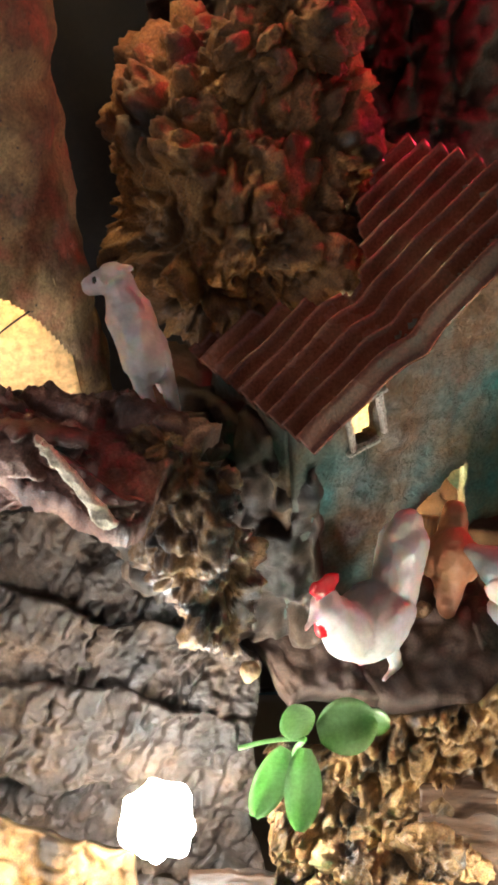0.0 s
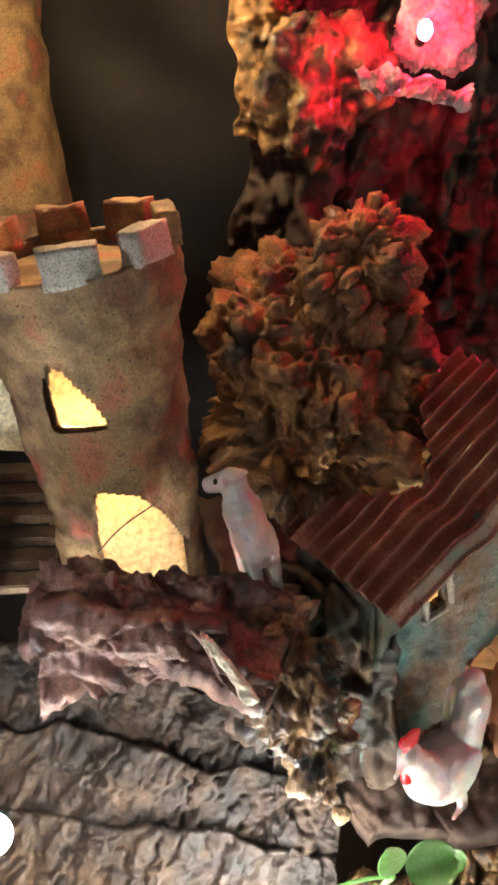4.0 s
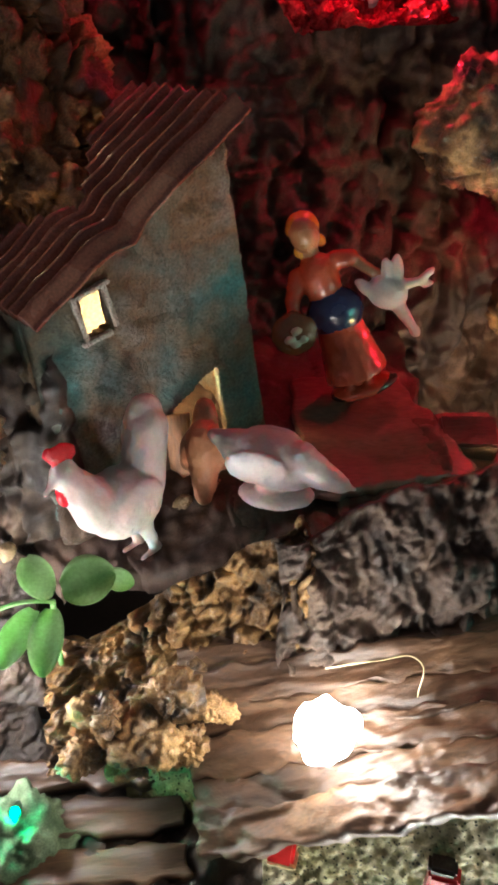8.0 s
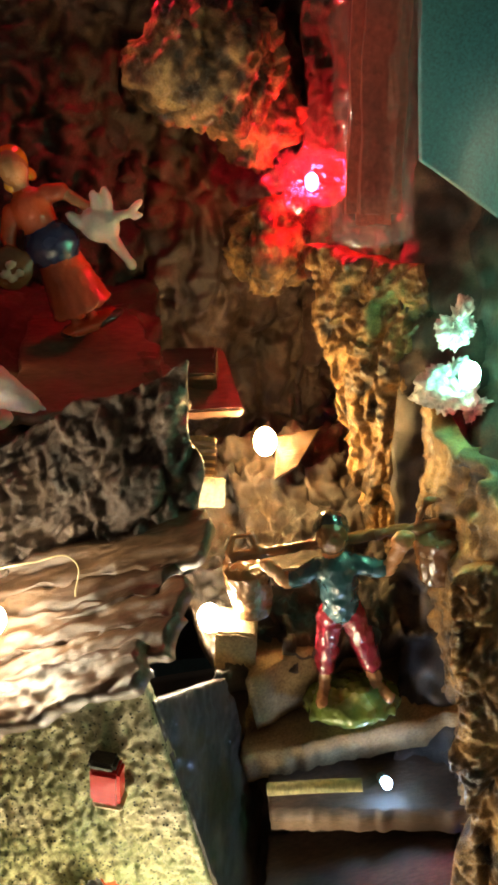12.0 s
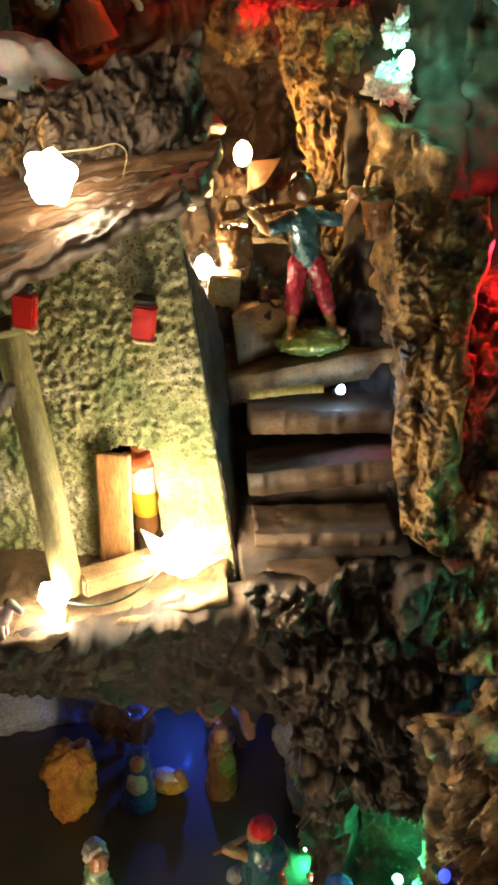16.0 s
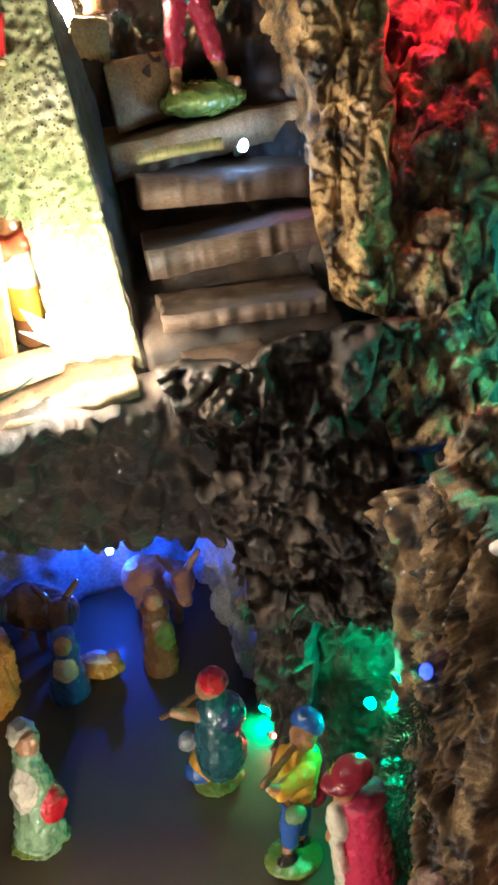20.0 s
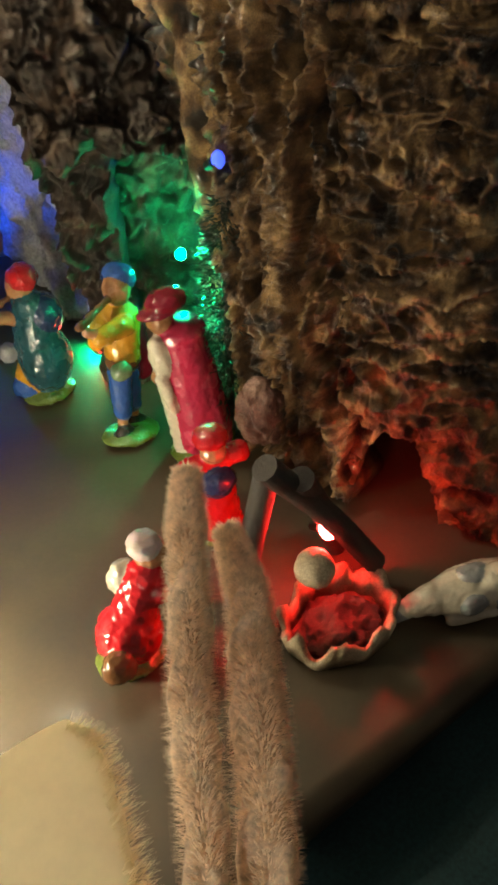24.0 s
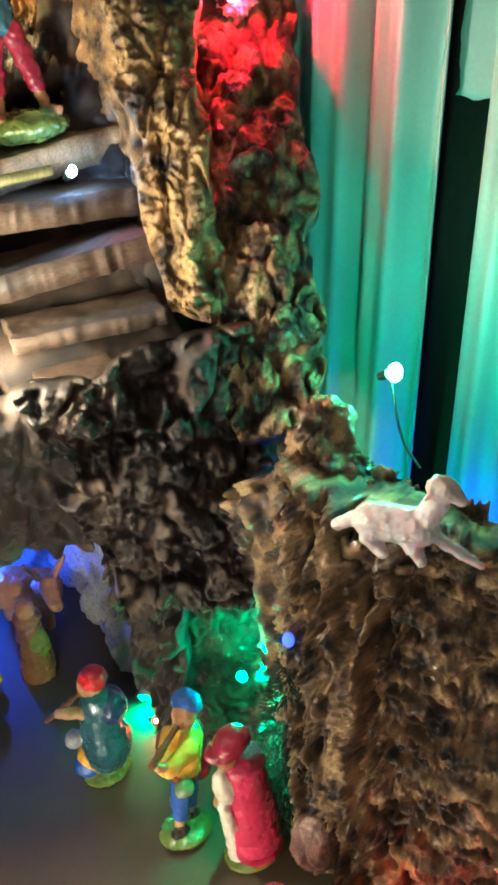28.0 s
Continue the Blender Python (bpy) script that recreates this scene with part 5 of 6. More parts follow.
figurine("fireside_figurine", [("green", "egg", (0, 0, 1.5), (14, 12, 3.5)), ("red", "rod", (0, 0, 6), (0, 0, 30), 12, 9), ("navy", "egg", (0, -4, 34), (9, 8, 8)), ("red", "rod", (-12, 0, 40), (12, 0, 44), 5, 5), ("skin", "egg", (0, -2, 50), (6, 6, 7)), ("red", "egg", (0, 0, 55), (8, 8, 5))],
    stand((0.212, -0.096, 0.8185), (0.212, -0.096, 0.9), -20), "red painted shepherd figure behind the fire", "man figurine", rough=0.0005, seed=7)
figurine("innkeeper_figurine", [("brown", "rod", (0, 0, 2), (0, 0, 18), 8, 7), ("yellow", "rod", (0, 0, 16), (0, 0, 26), 9, 9), ("white", "rod", (0, 0, 28), (0, 0, 40), 9, 8.5), ("orange", "egg", (-6, -3, 44), (9, 7, 6)), ("orange", "rod", (-8, -2, 42), (4, -6, 48), 5, 5), ("brown", "egg", (-1, 0, 56), (7, 7, 8))],
    stand((0.148, 0.128, 1.082), (0.145, 0.126, 1.18), -20), "innkeeper figure in orange, white and ochre at the door", "man figurine", seed=8)
figurine("mary_figurine", [("blue", "rod", (0, 0, 2), (0, 0, 30), 14, 9), ("cream", "egg", (0, -6, 24), (8, 6, 12)), ("blue", "egg", (0, 0, 38), (10, 9, 10)), ("skin", "egg", (0, -4, 42), (6, 6, 7)), ("blue", "egg", (0, 2, 45), (8, 7, 7))], stand((0.143, 0.165, 0.8185), (0.145, 0.165, 0.9), -20), "kneeling figure in a blue cloak in the grotto", "woman figurine", rough=0.0005, seed=9)
figurine("joseph_figurine", [("brown", "rod", (0, 0, 2), (0, 0, 42), 13, 9), ("green", "egg", (3, -4, 30), (9, 7, 16)), ("brown", "egg", (0, 0, 50), (10, 9, 8)), ("skin", "egg", (0, -2, 60), (6.5, 6.5, 8))], stand((0.206, 0.16, 0.8185), (0.203, 0.16, 0.9), -20), "standing figure in a brown cloak in the grotto", "man figurine", rough=0.0005, seed=10)
figurine("crib_child_figurine", [("yellow", "egg", (0, 0, 8), (17, 10, 8)), ("cream", "egg", (0, 0, 14), (11, 6, 5)), ("skin", "egg", (10, 0, 18), (4.5, 4.5, 4.5))], stand((0.166, 0.17, 0.8185), (0.166, 0.17, 0.9), -30), "straw crib with a small swaddled figure", "figurine", rough=0.0008, seed=11)
for x, y, c, lab in ((0.145, 0.205, "brown", "brown ox figure at the back of the grotto"), (0.228, 0.2, "peach", "tan donkey figure at the back of the grotto")):
    figurine("ox_figurine" if c == "brown" else "donkey_figurine", [(c, "rod", (-14, 12, 26), (4, 0, 30), 14, 12), (c, "rod", (4, -4, 34), (6, -16, 44), 8, 6), (c, "rod", (6, -16, 44), (7, -26, 36), 6, 4.5), (c, "rod", (0, -14, 50), (-6, -12, 58), 2.5, 1.5), (c, "rod", (11, -14, 50), (17, -12, 58), 2.5, 1.5), (c, "rod", (4, -2, 20), (4, -2, 1), 4, 3), (c, "rod", (-8, 4, 20), (-8, 4, 1), 4, 3), (c, "rod", (-18, 16, 20), (-18, 16, 1), 4, 3)],
             stand((x, y, 0.8185), (x, y, 0.9), -15) @ Matrix.Scale(1.2, 4), lab, "animal figure", rough=0.0005, seed=12)
figurine("worshipper_figurine", [BASE, ("moss", "rod", (0, 0, 4), (0, 0, 40), 14, 10), ("red", "egg", (4, -6, 26), (10, 8, 13)), ("cream", "egg", (-6, -2, 40), (8, 8, 16)), ("moss", "rod", (-2, 0, 44), (-2, 0, 60), 9, 7), ("skin", "egg", (-2, -2, 68), (6.5, 6.5, 8)), ("cream", "egg", (-2, 2, 71), (8, 8, 7))],
    stand((0.1, 0.064, 0.8185), (0.106, 0.078, 0.91), 20), "glossy pale green and red worshipper figure before the grotto", "figurine", rough=0.001, seed=13)
figurine("spotted_horse_figurine", [("white", "rod", (-7, 0, 15), (6, 0, 16), 5, 5), ("brown", "egg", (-3, -3, 17), (4, 3, 3)), ("white", "rod", (8, 0, 18), (12, 0, 26), 3.4, 2.6), ("white", "rod", (12, 0, 27), (18, 0, 23), 2.6, 1.8), ("brown", "egg", (10, 0, 27), (2, 2.4, 3)), ("white", "rod", (5, 2, 14), (6, 2, 1), 2, 1.3), ("white", "rod", (5, -2, 14), (6, -2, 1), 2, 1.3), ("white", "rod", (-7, 2, 14), (-8, 2, 1), 2, 1.3), ("white", "rod", (-7, -2, 14), (-8, -2, 1), 2, 1.3), ("brown", "rod", (-12, 0, 16), (-15, 0, 8), 1.5, 1)],
    stand((0.062, 0.066, 1.07), (0.062, 0.066, 1.2), -35) @ Matrix.Scale(0.85, 4), "little white and brown horse figure on the inn terrace", "horse figure", voxel=0.0005)

# ---- smaller things ----
def tube(name, pts, r, mat, seg=8, r1=None):
    """A round cord or stalk along points, joined smoothly."""
    cu = bpy.data.curves.new(name, "CURVE")
    cu.dimensions = "3D"
    sp = cu.splines.new("BEZIER")
    sp.bezier_points.add(len(pts) - 1)
    for i, (b, p) in enumerate(zip(sp.bezier_points, pts)):
        b.co = p
        b.handle_left_type = b.handle_right_type = "AUTO"
        b.radius = 1 if r1 is None else 1 + (r1 / r - 1) * i / (len(pts) - 1)
    cu.bevel_depth, cu.bevel_resolution, cu.resolution_u = r, seg // 4, 10
    cu.use_fill_caps = True
    tmp = new("cord", cu)
    me = bpy.data.meshes.new_from_object(tmp.evaluated_get(bpy.context.evaluated_depsgraph_get()))
    bpy.data.objects.remove(tmp)
    me.name = name
    me.materials.clear()
    me.materials.append(mat)
    me.polygons.foreach_set("use_smooth", [True] * len(me.polygons))
    return new(name, me)


def block(name, centre, size, turn, mat, bevel=0.0012, rough=0.0006, seed=0):
    bm = bmesh.new()
    bmesh.ops.create_cube(bm, size=1, matrix=Matrix.Diagonal((*size, 1)))
    bmesh.ops.bevel(bm, geom=bm.edges[:], offset=min(bevel, min(size) * 0.3), segments=2, affect="EDGES")
    bmesh.ops.subdivide_edges(bm, edges=[e for e in bm.edges if e.calc_length() > 0.004], cuts=5, use_grid_fill=True)
    for v in bm.verts:
        v.co += noise.noise_vector(v.co * 180 + Vector((seed, 0, 0))) * rough
    me = bpy.data.meshes.new(name)
    bm.to_mesh(me)
    bm.free()
    me.materials.append(mat)
    ob = new(name, me)
    ob.matrix_basis = pose(*centre, *turn)
    return ob


GREEN = surface("glossy_green_leaf", [(0.26, 0.46, 0.15), (0.38, 0.6, 0.26), (0.52, 0.7, 0.4)], 200, 0.2, 0.2, coat=0.5, grain=4, bump_size=0.0003, translucent=0.5, mottle=(0.85, 1.1))
RED_WAX = paint("red_lantern", (0.6, 0.02, 0.02), 0.3, 0.3)
MOSSWOOD = surface("mossy_post_wood", [(0.07, 0.08, 0.02), (0.2, 0.17, 0.06), (0.3, 0.24, 0.1)], 150, 0.6, 0.6, stretch=(1, 1, 0.25))
DOORWOOD = surface("orange_door_wood", [(0.28, 0.12, 0.04), (0.45, 0.22, 0.08), (0.55, 0.3, 0.13)], 160, 0.5, 0.4, stretch=(1, 1, 0.2))
WIRE = paint("gold_wire", (0.45, 0.36, 0.2), 0.3, 0.2)
DARKWIRE = paint("dark_green_cable", (0.02, 0.035, 0.02), 0.4, 0.1)
FUR = surface("cream_fluff", [(0.78, 0.68, 0.46), (0.86, 0.76, 0.54)], 60, 0.9, 0.0, translucent=0.5, mottle=(0.95, 1.03))
STRAW = surface("dry_grass_fluff", [(0.74, 0.55, 0.38), (0.9, 0.74, 0.57)], 130, 0.9, 0.3, translucent=0.45)
ASH = surface("burnt_stick", [(0.025, 0.018, 0.014), (0.06, 0.045, 0.035)], 300, 0.6, 0.7)
STONE = surface("pale_fire_stone", [(0.3, 0.22, 0.13), (0.5, 0.4, 0.26)], 300, 0.5, 0.4)
PINE = surface("dark_pine_tinsel", [(0.008, 0.02, 0.012), (0.02, 0.045, 0.028)], 400, 0.35, 0.2)
SKYCLOTH = surface("blue_green_satin", [(0.015, 0.1, 0.12), (0.025, 0.16, 0.18)], 60, 0.4, 0.1, grain=16)
LAV = surface("pale_satin", [(0.62, 0.5, 0.55), (0.75, 0.64, 0.66)], 60, 0.35, 0.05)
DOTS = surface("yellow_dotted_ribbon", [(0.6, 0.36, 0.04), (0.68, 0.42, 0.06)], 60, 0.4, 0.05, speck=((0.05, 0.1, 0.07), 62, 0.36))
CHOC = surface("brown_bar", [(0.42, 0.08, 0.045), (0.55, 0.15, 0.09)], 120, 0.35, 0.4)


def clear_film(name, tint, gloss=0.22, haze=0.1):
    mat = bpy.data.materials.new(name)
    n, l = nodes_of(mat)
    tr = n.new("ShaderNodeBsdfTransparent")
    tr.inputs[0].default_value = (*tint, 1)
    gl = n.new("ShaderNodeBsdfGlossy")
    gl.inputs["Roughness"].default_value = 0.12
    df = n.new("ShaderNodeBsdfTranslucent")
    df.inputs[0].default_value = (0.85, 0.78, 0.8, 1)
    ms, m2 = n.new("ShaderNodeMixShader"), n.new("ShaderNodeMixShader")
    ms.inputs[0].default_value, m2.inputs[0].default_value = gloss, haze
    l.new(tr.outputs[0], ms.inputs[1])
    l.new(gl.outputs[0], ms.inputs[2])
    l.new(ms.outputs[0], m2.inputs[1])
    l.new(df.outputs[0], m2.inputs[2])
    l.new(m2.outputs[0], n["Material Output"].inputs["Surface"])
    return mat


FILM = clear_film("clear_wrapping_film", (0.96, 0.82, 0.83), 0.12, 0.045)

# door leaf and window rim of the hut
under(sheet("door_leaf", hut_point(0.0545, -0.001, 1.327), hut_point(0.06, -0.012, 1.331), hut_point(0.06, -0.012, 1.294), hut_point(0.0545, -0.001, 1.294), DOORWOOD, res=0.0014, relief=plain_relief(0.0004, 0.006, 180), thick=0.0015), hut)
rim = under(block("window_frame", hut_point(0.0285, -0.002, 1.3915), (0.015, 0.003, 0.0022), (0, -16, 30), FOAM, bevel=0.0005, rough=0.0007, seed=181), hut)
for a, z, size in ((0.0218, 1.381, (0.002, 0.003, 0.02)), (0.0352, 1.384, (0.002, 0.003, 0.02)), (0.0285, 1.3715, (0.014, 0.003, 0.002))):
    under(block("frame_edge", hut_point(a, -0.002, z), size, (0, -12, 30), FOAM, bevel=0.0005, rough=0.0007, seed=182), rim)

# inner lit panels of the tower
panel = tagged(sheet("lit_panel", (-0.117, 0.268, 1.43), (-0.07, 0.272, 1.424), (-0.066, 0.272, 1.365), (-0.114, 0.268, 1.365), GLOWPAPER, res=0.003, thick=0.001, bulge=0.004), "glowing cream paper behind the tower door", "paper panel")
under(tube("crack", [(-0.103, 0.2622, 1.393), (-0.096, 0.2612, 1.402), (-0.09, 0.2612, 1.408), (-0.083, 0.262, 1.413), (-0.078, 0.2632, 1.416)], 0.00035, ASH), panel)
tagged(sheet("lit_panel", (-0.126, 0.28, 1.488), (-0.09, 0.276, 1.484), (-0.088, 0.274, 1.446), (-0.122, 0.278, 1.446), GLOWPAPER, res=0.003, thick=0.001), "glowing cream paper behind the tower window", "paper panel")

# the green sprig
def leaf(name, root, tip, width, parent, normal, cup=0.15):
    root, tip, normal = Vector(root), Vector(tip), Vector(normal).normalized()
    ax = tip - root
    side = ax.cross(normal).normalized()
    n, m = 12, 8
    verts, faces = [], []
    for layer in (0, 1):
        for i in range(n + 1):
            f = i / n
            w = width * math.sin(math.pi * min(1, f * 0.93 + 0.05)) ** 0.55
            for j in range(m + 1):
                g = 2 * j / m - 1
                h = cup * width * (g * g - 0.3) + 0.12 * ax.length * math.sin(math.pi * f) - 0.0004 * math.cos(g * 14) * (1 - abs(g)) - layer * 0.0008
                verts.append(root + ax * f + side * w * g * 0.5 + normal * h)
    o = (n + 1) * (m + 1)
    for i in range(n):
        for j in range(m):
            a = i * (m + 1) + j
            faces += [[a, a + 1, a + m + 2, a + m + 1], [o + a + m + 1, o + a + m + 2, o + a + 1, o + a]]
    for i in range(n):
        for j in (0, m):
            a = i * (m + 1) + j
            faces.append([a, a + m + 1, o + a + m + 1, o + a])
    return under(mesh_object(name, verts, faces, GREEN), parent)


sprig = empty("plastic_sprig", (0.012, 0.182, 1.262))
under(tube("stem", [(0.01, 0.187, 1.255), (0.012, 0.182, 1.28), (0.0144, 0.176, 1.296)], 0.0012, GREEN), sprig)
under(tube("twig", [(0.0144, 0.176, 1.296), (0.004, 0.1735, 1.299), (-0.008, 0.172, 1.297)], 0.0008, GREEN), sprig)
for r, tp, w in (((0.019, 0.174, 1.302), (0.0385, 0.177, 1.306), 0.0185), ((0.0135, 0.1745, 1.299), (0.0095, 0.171, 1.321), 0.0125), ((0.0144, 0.173, 1.295), (0.0118, 0.149, 1.285), 0.0125), ((0.008, 0.1725, 1.296), (-0.003, 0.153, 1.287), 0.0115), ((0.034, 0.179, 1.302), (0.0445, 0.181, 1.297), 0.009)):
    leaf("leaf", r, tp, w, sprig, (0.05, -0.62, 0.78))
tagged(sprig, "glossy green plastic sprig with rounded leaves", "plant sprig")

# yard clutter
tagged(lump("yellow_pebble", (0.064, 0.235, 1.294), (0.005, 0.004, 0.006), LEDGE, 0.001, 0.006, 60, (20, 30, 0), 4), "small yellow pebble on the yard", "pebble")
tagged(lump("yellow_pebble", (-0.004, 0.198, 1.305), (0.003, 0.003, 0.004), LEDGE, 0.001, 0.006, 61, (20, 30, 0), 4), "small yellow pebble on the yard", "pebble")
for k, (x, y, z, r) in enumerate([(0.03, 0.15, 1.262, 0.011), (0.045, 0.148, 1.25, 0.01), (0.056, 0.15, 1.268, 0.009), (0.02, 0.146, 1.246, 0.009), (0.06, 0.147, 1.245, 0.009), (0.038, 0.146, 1.238, 0.008), (0.07, 0.152, 1.258, 0.008)]):
    tagged(lump("cork_crumb", (x, y, z), (r, r * 0.8, r * 0.9), CORK_GOLD, r * 0.45, 0.009, 70 + k, (k * 20, k * 35, 0), 5), "crumbly golden cork lump on the bank", "cork lump", group="cork crumbs")
plates("hut_bank", [(-0.03, 0.262, 1.385), (0.02, 0.235, 1.37), (0.024, 0.222, 1.288), (-0.03, 0.235, 1.288)], 2, BARK_DARK, "dark bark bank beside the hut", 83, 0.008, 0.02, 0.008, 0.004, crag=0.0)
tagged(lump("moss_clump", (-0.012, 0.143, 1.212), (0.022, 0.014, 0.016), surface("grey_green_moss", [(0.08, 0.13, 0.06), (0.2, 0.26, 0.14)], 300, 0.8, 0.8), 0.005, 0.008, 84, (0, 0, 0), 5), "greyish green moss clump on the lower terrace", "moss")
tagged(lump("pale_cork_rock", (0.224, 0.322, 1.424), (0.032, 0.016, 0.024), CORK, 0.008, 0.02, 85, (0, 20, 0), 6), "flaky pale cork rock set in the mountain", "cork rock")
tagged(lump("cork_rock", (0.245, 0.325, 1.405), (0.02, 0.014, 0.028), CORK, 0.007, 0.012, 86, (0, -10, 0), 5), "flaky cork rock beside the red lamp", "cork rock")
tagged(lump("cork_rock", (0.252, 0.32, 1.335), (0.02, 0.016, 0.026), CORK, 0.007, 0.012, 87, (0, 15, 0), 5), "brown flaky cork rock below the red lamp", "cork rock")
bark("cork_post", [(0.272, 0.35, 1.56), (0.32, 0.34, 1.56), (0.318, 0.315, 1.32), (0.272, 0.325, 1.32)], BARK_GREY, "upright mottled cork bark post", 88, 0.008, 0.012, 0.012, 0.004, stretch=2)
bark("cork_post", [(-0.045, 0.4, 1.68), (-0.015, 0.4, 1.68), (-0.01, 0.395, 1.53), (-0.04, 0.395, 1.53)], CORK_GOLD, "narrow upright strip of golden cork", 89, 0.012, 0.012, 0.01, 0.006)
tagged(lump("cork_rock", (0.0, 0.385, 1.56), (0.03, 0.014, 0.035), CORK, 0.008, 0.014, 98, (0, 30, 0), 5), "small brown cork rock high on the mountain", "cork rock")
tagged(lump("crumpled_film", (0.262, 0.294, 1.376), (0.016, 0.011, 0.015), FILM, 0.012, 0.01, 99, (0, 0, 0), 4), "crumpled clear film round the red lamp", "film")

# blocks and boards by the amber lamp
tagged(block("clay_block", (0.2, 0.268, 1.288), (0.026, 0.018, 0.034), (25, 0, -12), WOOD, seed=1), "rough reddish clay block", "block")
slats = empty("slatted_crate", (0.197, 0.23, 1.268))
under(block("panel", (0.197, 0.231, 1.268), (0.016, 0.003, 0.018), (-25, 4, -12), LEDGE, seed=2), slats)
for k in range(5):
    under(block("slat", (0.197 + 0.0002 * k, 0.2288 + 0.0012 * (2 - k) * -1, 1.2618 + 0.0032 * k), (0.016, 0.0016, 0.002), (-25, 4, -12), STEP, bevel=0.0004, rough=0.0002, seed=3 + k), slats)
tagged(slats, "small slatted wooden crate side", "crate")
tagged(block("cream_card", (0.198, 0.219, 1.255), (0.018, 0.003, 0.014), (-20, 6, -8), CREAM, seed=9), "small cream paper card leaning up", "card")
tagged(block("cream_card", (0.182, 0.203, 1.248), (0.022, 0.003, 0.008), (-20, 6, -14), CREAM, seed=10), "narrow cream card behind the inn roof", "card")
tagged(sheet("leaning_board", (0.238, 0.252, 1.262), (0.26, 0.25, 1.264), (0.246, 0.24, 1.25), (0.234, 0.238, 1.245), WOOD, res=0.0014, relief=plain_relief(0.0008, 0.008, 77), thick=0.003), "small leaning wooden board lit by the amber lamp", "board")
plates("back_terrace", [(0.17, 0.3, 1.245), (0.3, 0.27, 1.245), (0.3, 0.16, 1.2), (0.19, 0.165, 1.195)], 3, BARK_DARK, "dark terrace behind the water carrier", 78, 0.014, 0.016, 0.02, 0.004, res=0.0016, flake=3.0, category="terrace")
tagged(block("stone_block", (0.203, 0.176, 1.203), (0.018, 0.018, 0.022), (0, 4, -14), LEDGE, seed=12), "yellow stone block beside the carrier", "block")
tagged(block("stone_block", (0.232, 0.2, 1.212), (0.03, 0.016, 0.026), (0, 4, -14), BARK_GREY, rough=0.002, seed=13), "rough brown stone block behind the carrier", "block")
tagged(tube("bamboo_stick", [(0.207, 0.131, 1.157), (0.226, 0.126, 1.16), (0.246, 0.121, 1.162)], 0.0028, MOSSWOOD), "short green stick lying on a step", "stick")

# inn details
post = tagged(tube("leaning_post", [(0.099, 0.08, 1.08), (0.091, 0.092, 1.15), (0.082, 0.1, 1.212)], 0.0075, MOSSWOOD, 12), "leaning mossy wooden post under the inn roof", "post")
d0 = np.array(inn_point(0.064, -0.006, 0))[:2]
door_leaf = tagged(sheet("door_leaf", (d0[0], d0[1], 1.14), (d0[0] + 0.016, d0[1] - 0.012, 1.143), (d0[0] + 0.016, d0[1] - 0.012, 1.074), (d0[0], d0[1], 1.072), DOORWOOD, res=0.0014, relief=plain_relief(0.0005, 0.006, 79), thick=0.002), "open orange-brown wooden door of the inn", "door")
for s, z in ((0.036, 1.2135), (0.094, 1.215)):
    lx, ly, lz = inn_point(s, -0.007, z)
    lan = empty("red_lantern", (lx, ly, lz))
    for nm, cz, sz, m in (("body", 0, (0.011, 0.008, 0.017), RED_WAX), ("cap", 0.0105, (0.01, 0.007, 0.004), ASH), ("foot", -0.0095, (0.011, 0.008, 0.002), CREAM)):
        b = block(nm, (0, 0, cz), sz, (0, 6, -20), m, seed=int(s * 100), rough=0.0002)
        b.parent = lan
    tagged(lan, "small red lantern hanging on the inn wall", "lantern", group="inn lanterns")
tagged(block("door_step", (0.128, 0.088, 1.083), (0.05, 0.014, 0.01), (0, 3, 20), LEDGE, seed=14), "low stone step before the inn door", "step")

# fire place
fire = empty("campfire", (0.21, -0.17, 0.8185))
for a, b, r in (((0.192, -0.16, 0.909), (0.243, -0.166, 0.832), 0.0052), ((0.2, -0.152, 0.9), (0.19, -0.14, 0.82), 0.005), ((0.205, -0.164, 0.899), (0.245, -0.14, 0.82), 0.005)):
    under(tube("log", [a, tuple((np.array(a) + np.array(b)) / 2 + 0.0015), b], r, ASH, 12), fire)
rng = random.Random(3)
ring_v, ring_f, RN = [], [], 72
for i in range(RN):
    an = 2 * math.pi * i / RN
    up = 0.009 + 0.006 * noise.noise(Vector((math.cos(an) * 4, math.sin(an) * 4, 1))) + 0.0035 * (i % 9 < 4)
    for rr, z in ((0.024, 0.0), (0.0265, up), (0.0235, up + 0.0008), (0.0205, 0.0)):
        wob = 1 + 0.12 * noise.noise(Vector((math.cos(an) * 3, math.sin(an) * 3, 5)))
        ring_v.append((0.216 + rr * wob * math.cos(an), -0.174 + rr * 0.8 * wob * math.sin(an), 0.8185 + z))
    for k in range(4):
        a, b = i * 4 + k, i * 4 + (k + 1) % 4
        ring_f.append([a, (a + 4) % (RN * 4), (b + 4) % (RN * 4), b])
under(mesh_object("ragged_ring", ring_v, ring_f, STONE), fire)
under(lump("ash_bed", (0.216, -0.174, 0.8205), (0.019, 0.0145, 0.004), ASH, 0.003, 0.006, 109, (0, 0, 0), 5), fire)
# this ball is a round pale stone among the logs, no cooking vessel
under(lump("kettle", (0.21, -0.165, 0.85), (0.008, 0.008, 0.008), STONE, 0.0006, 0.01, 108, (0, 0, 0), 4), fire)
tagged(fire, "campfire of three leaning dark logs in a ragged pale ring", "campfire")

